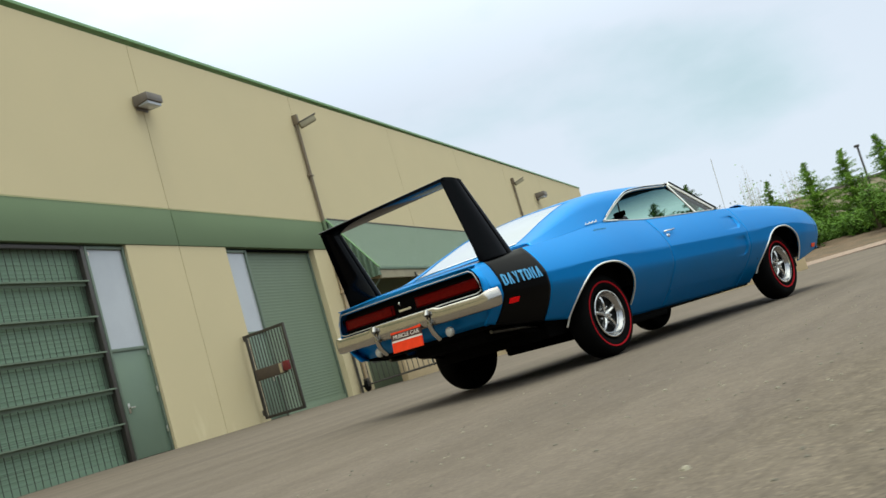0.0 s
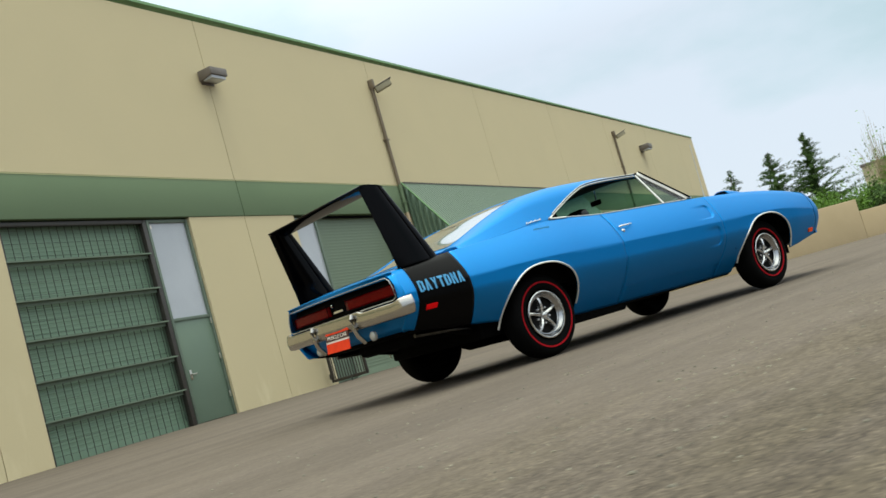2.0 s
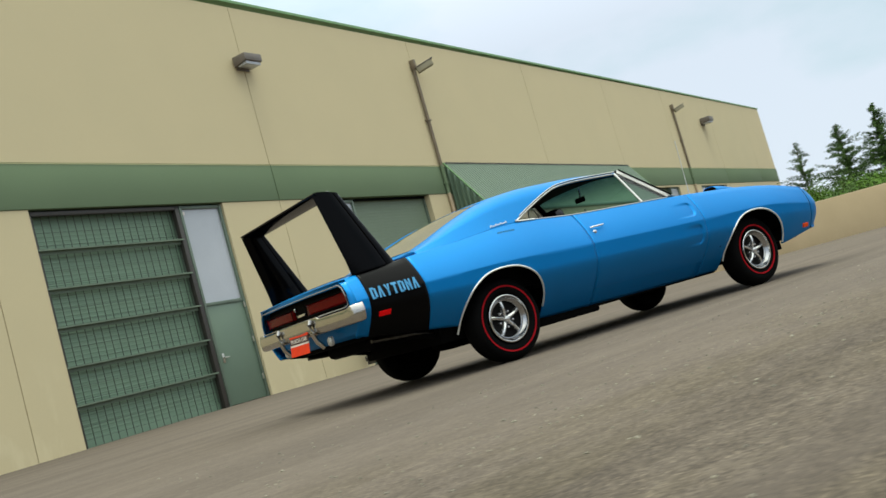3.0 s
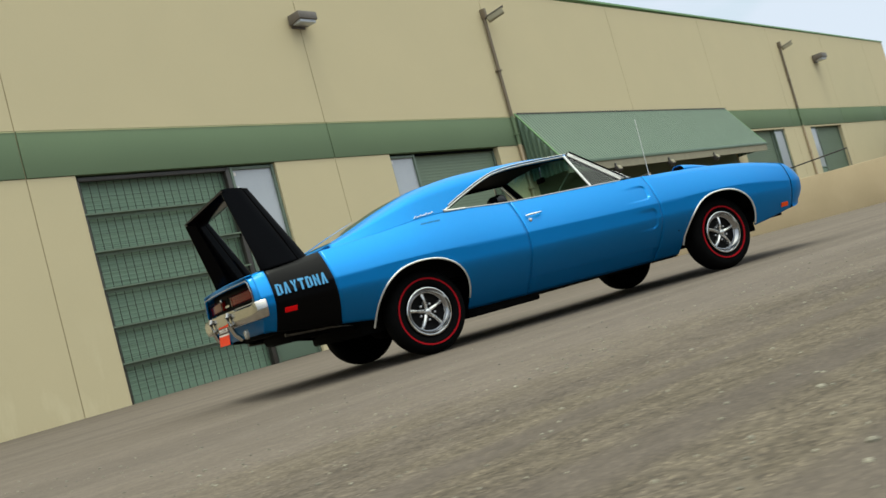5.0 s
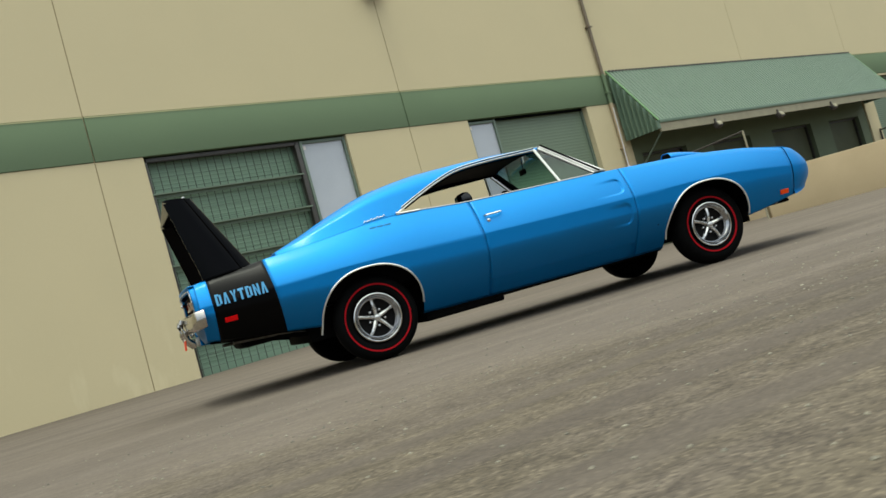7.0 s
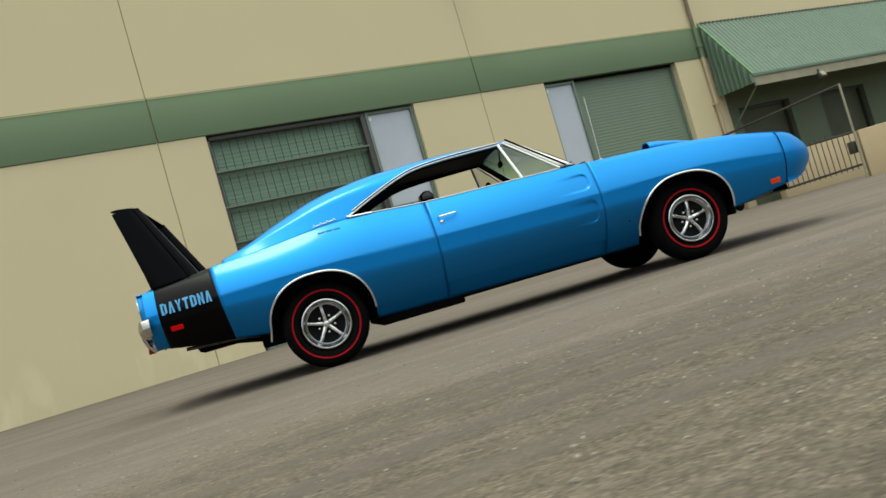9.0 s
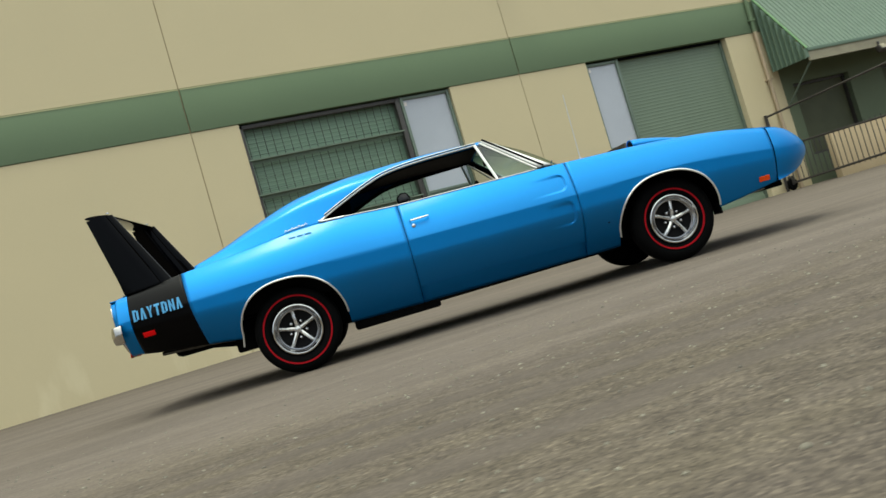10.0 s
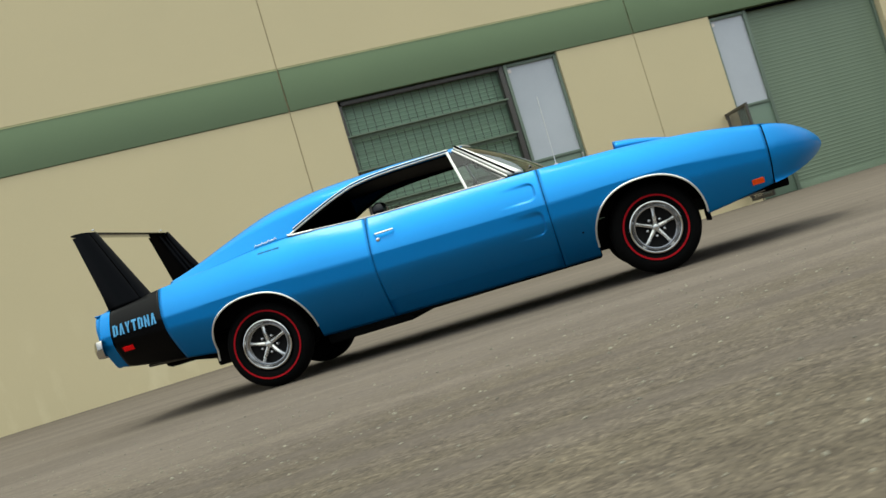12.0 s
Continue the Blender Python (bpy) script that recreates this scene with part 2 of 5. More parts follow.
def splashed(m, pale, top):
    """Pale dried splashes, drawn out downwards, over the lowest part of a wall."""
    n, l = m.node_tree.nodes, m.node_tree.links
    p = n["Principled BSDF"]
    co, mp, tx, sep = n.new("ShaderNodeTexCoord"), n.new("ShaderNodeMapping"), n.new("ShaderNodeTexNoise"), n.new("ShaderNodeSeparateXYZ")
    mp.inputs["Scale"].default_value = (2.6, 1, 0.9)
    tx.inputs["Scale"].default_value, tx.inputs["Detail"].default_value = 1.0, 6.0
    a, b, both, mix = n.new("ShaderNodeMapRange"), n.new("ShaderNodeMapRange"), n.new("ShaderNodeMath"), n.new("ShaderNodeMix")
    for r, v in ((a, (0.56, 0.70, 0.0, 0.55)), (b, (0.1, top, 1.0, 0.0))):
        for k, q in zip(("From Min", "From Max", "To Min", "To Max"), v):
            r.inputs[k].default_value = q
    both.operation, mix.data_type = "MULTIPLY", "RGBA"
    mix.inputs[7].default_value = (*pale, 1)
    l.new(co.outputs["Object"], mp.inputs["Vector"])
    l.new(co.outputs["Object"], sep.inputs[0])
    l.new(mp.outputs["Vector"], tx.inputs["Vector"])
    l.new(tx.outputs["Fac"], a.inputs["Value"])
    l.new(sep.outputs["Z"], b.inputs["Value"])
    l.new(a.outputs["Result"], both.inputs[0])
    l.new(b.outputs["Result"], both.inputs[1])
    l.new(both.outputs[0], mix.inputs[0])
    l.new(p.inputs["Base Color"].links[0].from_socket, mix.inputs[6])
    l.new(mix.outputs[2], p.inputs["Base Color"])


splashed(TAN, (0.66, 0.58, 0.38), 1.9)


def asphalt():
    """Smooth worn asphalt by the building that breaks up into gravel, with worn wheel tracks, further out."""
    m = mat("worn_asphalt", (0.138, 0.118, 0.098), (0.119, 0.103, 0.087), rough=0.95, scale=0.5, fine=220, bump=0.0, spec=0.04, lo=0.30, hi=0.70)
    n, l = m.node_tree.nodes, m.node_tree.links
    p = n["Principled BSDF"]
    co = n.new("ShaderNodeTexCoord")

    def math_(op, a, b=None, c=None):
        q = n.new("ShaderNodeMath")
        q.operation = op
        for k, val in enumerate((a, b, c)):
            if val is None:
                continue
            if isinstance(val, (int, float)):
                q.inputs[k].default_value = val
            else:
                l.new(val, q.inputs[k])
        return q.outputs[0]

    def noise_(scale, detail, stretch=None, turn=0.0):
        t = n.new("ShaderNodeTexNoise")
        t.inputs["Scale"].default_value, t.inputs["Detail"].default_value = scale, detail
        if stretch:
            mp = n.new("ShaderNodeMapping")
            mp.vector_type = "TEXTURE"
            mp.inputs["Rotation"].default_value, mp.inputs["Scale"].default_value = (0, 0, turn), stretch
            l.new(co.outputs["Object"], mp.inputs["Vector"])
            l.new(mp.outputs["Vector"], t.inputs["Vector"])
        else:
            l.new(co.outputs["Object"], t.inputs["Vector"])
        return t.outputs["Fac"]

    def ramp_(fac, a, b, lo, hi):
        r = n.new("ShaderNodeMapRange")
        r.interpolation_type = "SMOOTHSTEP"
        for k, val in zip(("From Min", "From Max", "To Min", "To Max"), (a, b, lo, hi)):
            r.inputs[k].default_value = val
        l.new(fac, r.inputs["Value"])
        return r.outputs["Result"]

    def times(colour, by):
        q = n.new("ShaderNodeMix")
        q.data_type, q.blend_type = "RGBA", "MULTIPLY"
        q.inputs["Factor"].default_value = 1.0
        l.new(colour, q.inputs[6])
        l.new(by, q.inputs[7])
        return q.outputs[2]

    sep = n.new("ShaderNodeSeparateXYZ")
    l.new(co.outputs["Object"], sep.inputs[0])
    # how broken up the surface is: none by the wall, full on the open side
    out = math_("MULTIPLY_ADD", sep.outputs["X"], -0.36, math_("MULTIPLY", sep.outputs["Y"], -0.93))
    wob = math_("MULTIPLY_ADD", noise_(0.7, 4), 2.4, -1.2)
    loose = ramp_(math_("ADD", out, wob), 2.2, 4.6, 0.0, 1.0)
    # two wheel tracks pressed clear of gravel
    across = math_("ADD", math_("MULTIPLY_ADD", sep.outputs["X"], 0.187, sep.outputs["Y"]), math_("MULTIPLY_ADD", noise_(0.5, 3), 0.16, -0.08))
    tracks = None
    for c, w in ((-4.19, 0.11), (-4.73, 0.13), (-5.33, 0.12), (-7.4, 0.16)):
        d = math_("ABSOLUTE", math_("SUBTRACT", across, c))
        q = ramp_(d, w * 0.45, w * 1.3, 1.0, 0.0)
        tracks = q if tracks is None else math_("MAXIMUM", tracks, q)
    patchy = math_("MULTIPLY", tracks, ramp_(noise_(0.9, 4, (4.0, 0.8, 1), radians(-10.6)), 0.36, 0.52, 0.45, 1.0))
    loose = math_("MULTIPLY", loose, math_("SUBTRACT", 1.0, math_("MULTIPLY", patchy, 0.85)))
    # aggregate: every chip has its own tone
    vor = n.new("ShaderNodeTexVoronoi")
    vor.inputs["Scale"].default_value = 85.0
    l.new(co.outputs["Object"], vor.inputs["Vector"])
    lum = n.new("ShaderNodeSeparateColor")
    l.new(vor.outputs["Color"], lum.inputs["Color"])
    chip = n.new("ShaderNodeValToRGB")
    chip.color_ramp.elements[0].color, chip.color_ramp.elements[1].color = (0.55, 0.54, 0.55, 1), (1.50, 1.46, 1.34, 1)
    chip.color_ramp.elements.new(0.40).color = (0.84, 0.83, 0.80, 1)
    chip.color_ramp.elements.new(0.88).color = (1.13, 1.11, 1.05, 1)
    l.new(lum.outputs["Red"], chip.inputs["Fac"])
    amount = n.new("ShaderNodeMix")
    amount.data_type = "RGBA"
    amount.inputs[6].default_value = (1, 0.99, 1.02, 1)
    l.new(math_("MULTIPLY_ADD", loose, 0.50, 0.26), amount.inputs[0])
    l.new(chip.outputs["Color"], amount.inputs[7])
    colour = times(p.inputs["Base Color"].links[0].from_socket, amount.outputs[2])
    # clods and dust a hand wide, drawn out along the drive, then broad drifts
    clod = ramp_(noise_(13.0, 6, (1.8, 0.9, 1), radians(-14)), 0.32, 0.68, 0.80, 1.14)
    colour = times(colour, math_("ADD", 1.0, math_("MULTIPLY", math_("SUBTRACT", clod, 1.0), math_("MULTIPLY_ADD", loose, 0.50, 0.30))))
    # leaf litter and dust tint the loose parts yellow-brown
    tint = n.new("ShaderNodeMix")
    tint.data_type = "RGBA"
    tint.inputs[6].default_value, tint.inputs[7].default_value = (1.01, 0.99, 0.97, 1), (1.02, 1.0, 0.91, 1)
    l.new(math_("MULTIPLY", ramp_(noise_(1.6, 5, (2.4, 0.8, 1), radians(-14)), 0.38, 0.60, 0.0, 1.0), math_("MULTIPLY_ADD", loose, 0.75, 0.15)), tint.inputs[0])
    colour = times(colour, tint.outputs[2])
    colour = times(colour, ramp_(noise_(1.2, 5, (7.0, 0.6, 1), radians(-14)), 0.35, 0.65, 0.91, 1.07))
    colour = times(colour, ramp_(patchy, 0.0, 1.0, 1.0, 0.76))
    colour = times(colour, ramp_(loose, 0.0, 1.0, 1.0, 0.85))
    l.new(colour, p.inputs["Base Color"])
    bp = n.new("ShaderNodeBump")
    bp.inputs["Distance"].default_value = 0.008
    l.new(math_("MULTIPLY_ADD", loose, 0.24, 0.12), bp.inputs["Strength"])
    l.new(math_("ADD", math_("MULTIPLY", vor.outputs["Distance"], -1.0), math_("MULTIPLY", noise_(14.0, 5), 2.0)), bp.inputs["Height"])
    l.new(bp.outputs["Normal"], p.inputs["Normal"])
    return m


ASPHALT = asphalt()


# ---- mesh helpers ----
def link_mesh(name, verts, faces, material, parent=None, label="", smooth=False, sharp=35, thick=0.0):
    me = bpy.data.meshes.new(name)
    me.from_pydata([tuple(v) for v in verts], [], faces)
    me.update()
    me.materials.append(material)
    if smooth:
        me.polygons.foreach_set("use_smooth", [True] * len(me.polygons))
        me.set_sharp_from_angle(angle=radians(sharp))
    ob = new(name, me)
    if parent:
        ob.parent = parent
    if label:
        ob["label"] = label
    if thick:
        so = ob.modifiers.new("thickness", "SOLIDIFY")
        so.thickness, so.offset = thick, -1
    return ob


def part(name, bm, material, parent=None, label="", smooth=False, sharp=35):
    me = bpy.data.meshes.new(name)
    bm.to_mesh(me)
    bm.free()
    me.materials.append(material)
    if smooth:
        me.polygons.foreach_set("use_smooth", [True] * len(me.polygons))
        me.set_sharp_from_angle(angle=radians(sharp))
    ob = new(name, me)
    if parent:
        ob.parent = parent
    if label:
        ob["label"] = label
    return ob


def add_box(bm, x0, x1, y0, y1, z0, z1, bevel=0.0, m=None):
    """A box between the given bounds, with bevelled edges, added to bm."""
    t = bmesh.new()
    bmesh.ops.create_cube(t, size=1.0, matrix=Matrix.Translation(((x0 + x1) / 2, (y0 + y1) / 2, (z0 + z1) / 2)) @ Matrix.Diagonal((x1 - x0, y1 - y0, z1 - z0, 1)))
    if bevel:
        bmesh.ops.bevel(t, geom=t.edges[:], offset=bevel, segments=2, affect="EDGES", profile=0.5)
    if m is not None:
        bmesh.ops.transform(t, matrix=m, verts=t.verts)
    me = bpy.data.meshes.new("t")
    t.to_mesh(me)
    t.free()
    bm.from_mesh(me)
    bpy.data.meshes.remove(me)
    return bm


def box(name, x0, x1, y0, y1, z0, z1, material, parent=None, label="", bevel=0.0, m=None):
    return part(name, add_box(bmesh.new(), x0, x1, y0, y1, z0, z1, bevel, m), material, parent, label, smooth=bevel > 0)


def tube(name, pts, r, material, parent=None, label="", n=8, flat=1.0, closed=False):
    """A round bar swept along pts."""
    pts = [Vector(p) for p in pts]
    verts, faces, k = [], [], len(pts)
    up = Vector((0, 0, 1))
    for i, p in enumerate(pts):
        a, b = pts[(i - 1) % k] if closed or i else p, pts[(i + 1) % k] if closed or i < k - 1 else p
        d = (b - a).normalized()
        s = d.cross(up)
        s = s.normalized() if s.length > 1e-4 else Vector((1, 0, 0))
        q = s.cross(d)
        for j in range(n):
            an = 2 * math.pi * j / n
            verts.append(p + s * (r * math.cos(an)) + q * (r * flat * math.sin(an)))
    for i in range(k if closed else k - 1):
        for j in range(n):
            a, b = i * n + j, i * n + (j + 1) % n
            c, d = ((i + 1) % k) * n + (j + 1) % n, ((i + 1) % k) * n + j
            faces.append((a, b, c, d))
    if not closed:
        faces += [tuple(range(n))[::-1], tuple(range((k - 1) * n, k * n))]
    return link_mesh(name, verts, faces, material, parent, label, smooth=True, sharp=50)


def revolve(name, profile, material, parent=None, label="", n=48, centre=(0, 0, 0), sharp=35, closed=True):
    """A turned piece round the y axis; profile in (radius, y)."""
    verts, faces, k = [], [], len(profile)
    for j in range(n):
        a = 2 * math.pi * j / n
        for r, y in profile:
            verts.append((centre[0] + r * math.cos(a), centre[1] + y, centre[2] + r * math.sin(a)))
    for j in range(n):
        for i in range(k if closed else k - 1):
            a, b = j * k + i, j * k + (i + 1) % k
            c, d = ((j + 1) % n) * k + (i + 1) % k, ((j + 1) % n) * k + i
            faces.append((a, b, c, d))
    return link_mesh(name, verts, faces, material, parent, label, smooth=True, sharp=sharp)


def lattice(fn, us, vs, flip=False):
    """Vertices and quads of the sheet fn(u, v)."""
    verts = [fn(u, v) for u in us for v in vs]
    nv = len(vs)
    faces = []
    for i in range(len(us) - 1):
        for j in range(nv - 1):
            q = (i * nv + j, i * nv + j + 1, (i + 1) * nv + j + 1, (i + 1) * nv + j)
            faces.append(q[::-1] if flip else q)
    return verts, faces


def spl(*pts):
    """A smooth curve through (x, value) pairs that does not overshoot."""
    xs, ys = [p[0] for p in pts], [p[1] for p in pts]
    h = [xs[i + 1] - xs[i] for i in range(len(xs) - 1)]
    d = [(ys[i + 1] - ys[i]) / h[i] for i in range(len(h))]
    m = [d[0]] + [0 if d[i - 1] * d[i] <= 0 else 2 * d[i - 1] * d[i] / (d[i - 1] + d[i]) for i in range(1, len(d))] + [d[-1]]

    def f(x):
        x = min(max(x, xs[0]), xs[-1])
        i = max(k for k in range(len(h)) if x >= xs[k] or k == 0)
        t = (x - xs[i]) / h[i]
        return (2 * t**3 - 3 * t**2 + 1) * ys[i] + (t**3 - 2 * t**2 + t) * h[i] * m[i] + (3 * t**2 - 2 * t**3) * ys[i + 1] + (t**3 - t**2) * h[i] * m[i + 1]
    return f


def span(a, b, n):
    return [a + (b - a) * i / (n - 1) for i in range(n)]


# ---- ground ----
def ground_z(x, y):
    return 0.00795 * min(max(x, -8), 6) + 0.01659 * min(max(y, -20), 12)


def build_ground():
    xs = [-900, -300, -100, -40] + span(-20, 50, 36) + [70, 120, 300, 900]
    ys = [-900, -300, -100, -40] + span(-20, 14, 18) + [40, 120, 300, 900]
    v, f = lattice(lambda x, y: (x, y, ground_z(x, y)), xs, ys, flip=True)
    tagged(link_mesh("ground", v, f, ASPHALT), "worn grey-brown asphalt yard with pale stones", "ground", kind="structure")


build_ground()


def loose_stones():
    """Small pale stones lying on the rough part of the yard."""
    rnd = random.Random(11)
    verts, faces = [], []
    for _ in range(11000):
        x, y = rnd.uniform(-9, 7), rnd.uniform(-8.5, 1.5)
        q = y + 0.4 * x
        lim = min(1.0, max(0.03, (-0.6 - q) / 2.6))
        lane = 0.5 + 0.5 * math.sin((y * 0.94 + x * 0.34) * 3.1 + 0.7 * math.sin(x * 0.5))
        if rnd.random() > lim * (0.45 + 0.40 * lane):
            continue
        r = rnd.uniform(0.0025, 0.0075) * (1.7 if rnd.random() < 0.05 else 1)
        z = ground_z(x, y) - r * 0.3
        b, a0 = len(verts), rnd.uniform(0, 6)
        sx, sy = rnd.uniform(0.7, 1.3), rnd.uniform(0.7, 1.3)
        for rr, hh in ((1.0, 0.25), (0.92, 0.6), (0.5, 0.95)):
            for k in range(6):
                g = r * rr * rnd.uniform(0.88, 1.1)
                verts.append((x + sx * g * math.cos(a0 + k * 1.0472), y + sy * g * math.sin(a0 + k * 1.0472), z + r * hh * rnd.uniform(0.9, 1.1)))
        faces += [(b + j * 6 + k, b + j * 6 + (k + 1) % 6, b + j * 6 + 6 + (k + 1) % 6, b + j * 6 + 6 + k) for j in (0, 1) for k in range(6)]
        faces.append(tuple(range(b + 12, b + 18)))
    ob = link_mesh("loose_stones", verts, faces, STONE)
    tagged(ob, "small pale loose stones scattered over the asphalt", "gravel", kind="stuff")


loose_stones()

# ---- building ----
WY, TOP, BAND0, BAND1 = 9.85, 8.52, 4.14, 4.93


def base_z(x):
    return ground_z(x, WY)


def rise(x):
    """The parapet climbs a little towards its far end."""
    return 0.0045 * max(0.0, x - 12)


def wall_run():
    """The long tilt-up wall with its openings: (x0, x1, top) each going down to the yard."""
    wall = new("wall_front")
    tagged(wall, "tan tilt-up concrete warehouse wall with sage green band", "wall", kind="structure")
    opens = [(3.69, 8.17, 4.131), (11.69, 16.0, 4.131), (17.4, 31.45, 3.3), (32.28, 37.1, 4.06), (40.4, 44.8, 4.06)]
    th, x0, x1 = 0.28, -38.0, 56.6
    joints = [x for x in (2.81 + 7.1 * k for k in range(-6, 8)) if x0 < x < x1]
    g = 0.009
    edges = [x0] + joints + [x1]
    for a, b in zip(edges, edges[1:]):
        a, b = a + g, b - g
        bm = bmesh.new()
        add_box(bm, a, b, WY, WY + th, BAND1 + 0.012, TOP)
        cuts = [a]
        for o0, o1, ot in opens:
            p, q = max(a, o0), min(b, o1)
            if p < q:
                cuts += [p, q]
                if BAND0 - ot > 0.012:
                    add_box(bm, p, q, WY, WY + th, ot, BAND0 - 0.008)
        cuts.append(b)
        for p, q in zip(cuts[::2], cuts[1::2]):
            if q - p > 0.01:
                add_box(bm, p, q, WY, WY + th, -0.6, BAND0 - 0.008)
        for q in bm.verts:
            if q.co.z > 8:
                q.co.z += rise(q.co.x)
        part("panel", bm, TAN, wall, "tan painted concrete panel")
        box("band", a + 0.004, b - 0.004, WY - 0.02, WY + th, BAND0, BAND1, GREEN, wall, "sage green painted band", 0.006)
        box("reveal_strip", a + 0.004, b - 0.004, WY - 0.026, WY - 0.0205, BAND1 - 0.026, BAND1 - 0.004, TRIMPALE, wall, "pale line along the band")
    bm = bmesh.new()
    add_box(bm, x0, x1, WY + 0.05, WY + 0.2, -0.5, 0.1)
    for x in joints:
        foot = max([-0.3] + [ot for o0, o1, ot in opens if o0 - 0.03 < x < o1 + 0.03])
        add_box(bm, x - 0.02, x + 0.02, WY + 0.012, WY + 0.1, foot, TOP - 0.02)
    add_box(bm, x0, x1, WY + 0.02, WY + 0.1, BAND1 - 0.005, BAND1 + 0.02)
    part("joint", bm, JOINT, wall, "recessed brown panel joints")
    bm = bmesh.new()
    add_box(bm, x0, x1 + 0.03, WY - 0.035, WY + th + 0.03, TOP, TOP + 0.07, bevel=0.008)
    for q in bm.verts:
        q.co.z += rise(q.co.x)
    part("cap", bm, TRIMGREEN, wall, "green metal cap flashing")
    side = box("wall_end", x1, x1 + 0.28, WY + 0.3, WY + 42, -0.6, TOP, TAN)
    tagged(side, "tan concrete end wall of the warehouse", "wall", kind="structure")
    roof = box("roof", x0, x1, WY + 0.3, WY + 42, TOP - 0.7, TOP - 0.5, FASCIA)
    tagged(roof, "flat warehouse roof behind the parapet", "roof", kind="structure")
    back = box("wall_back", x0, x1, WY + 42, WY + 42.3, -0.6, TOP, TAN)
    tagged(back, "plain tan rear warehouse wall", "wall", kind="structure")
    far = box("wall_far_end", x0 - 0.28, x0, WY, WY + 42, -0.6, TOP, TAN)
    tagged(far, "plain tan end warehouse wall", "wall", kind="structure")


wall_run()


def roll_door(x0, x1, top, y, name, material, deep=0.014):
    """A ribbed roll-up door hung behind its opening."""
    door = new(name)
    tagged(door, "closed sage green ribbed steel roll-up door", "garage door", kind="structure")
    z0 = base_z((x0 + x1) / 2)
    n = int((top - z0 - 0.07) / 0.075)
    prof = [(0.0, 0.0), (0.0, -0.043), (deep * 0.7, -0.050), (deep, -0.056), (deep, -0.066), (deep * 0.7, -0.071), (0.0, -0.0755)]
    k = len(prof)
    verts = [(x, -d, z) for x in (x0, x1) for d, z in prof]
    first = None
    for i in range(n):
        if first is None:
            first = link_mesh("slat", verts, [(q, q + 1, k + q + 1, k + q) for q in range(k - 1)], material, door)
            slat = first
        else:
            slat = new("slat", first.data)
            slat.parent = door
        slat.location = (0, y, top - 0.075 * i)
    box("bottom_bar", x0, x1, y - 0.03, y + 0.02, z0 - 0.15, top - 0.075 * n + 0.004, material, door, "bottom bar", 0.006)
    for a, b in ((x0 - 0.09, x0), (x1, x1 + 0.09)):
        box("guide", a, b, y - 0.05, y + 0.05, z0 - 0.1, min(top, 4.125), FRAMEGREEN, door, bevel=0.006)
    # a black strip stands in for the shade in the gap over the door
    box("head_shade", x0 + 0.004, x1 - 0.004, y - 0.09, y - 0.052, min(top, 4.128) - 0.055, min(top, 4.128), BLACK, door, "black strip for the shaded gap over the door")
    return door


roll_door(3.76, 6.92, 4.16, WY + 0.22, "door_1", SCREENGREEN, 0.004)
roll_door(12.73, 15.93, 4.14, WY + 0.2, "door_2", ROLLGREEN, 0.0035)
roll_door(32.38, 35.9, 4.1, WY + 0.2, "door_3", ROLLGREEN)
roll_door(41.5, 44.7, 4.1, WY + 0.2, "door_4", ROLLGREEN)


def security_screen():
    """The barred screen across the first roll-up door."""
    s = new("security_screen")
    tagged(s, "dark steel security screen with five flat bars and thin wires", "screen")
    y, x0, x1, z0 = WY + 0.1, 3.71, 6.94, base_z(5.3)
    for z in (3.46, 2.81, 2.17, 1.51, 0.88):
        bm = bmesh.new()
        add_box(bm, x0, x1, y - 0.07, y + 0.03, z - 0.014, z + 0.014)
        add_box(bm, x0, x1, y + 0.005, y + 0.025, z - 0.075, z + 0.012)
        part("bar", bm, SCREENBAR, s)
    for a, b in ((x0 - 0.01, x0 + 0.05), (x1 - 0.03, x1 + 0.07)):
        box("side_post", a, b, y - 0.05, y + 0.05, z0 - 0.05, 4.11, BRONZE, s, "dark steel side post", bevel=0.004)
    box("head_rail", x0, x1, y - 0.05, y + 0.05, 4.04, 4.11, BRONZE, s, bevel=0.004)
    wire = None
    for i in range(19):
        x = x0 + 0.1 + i * (x1 - x0 - 0.12) / 19
        if wire is None:
            wire = tube("wire", [(0, 0, 0), (0, 0, 3.9)], 0.006, BRONZE, s, n=5)
        else:
            w = new("wire", wire.data)
            w.parent = s
            wire = w
        wire.location = (x, y + 0.012, z0)
    for i in range(18):
        z = z0 + 0.12 + i * 0.215
        tube("cross_wire", [(x0 + 0.05, y + 0.02, z), (x1 - 0.03, y + 0.02, z)], 0.0025, BRONZE, s, n=4)


security_screen()


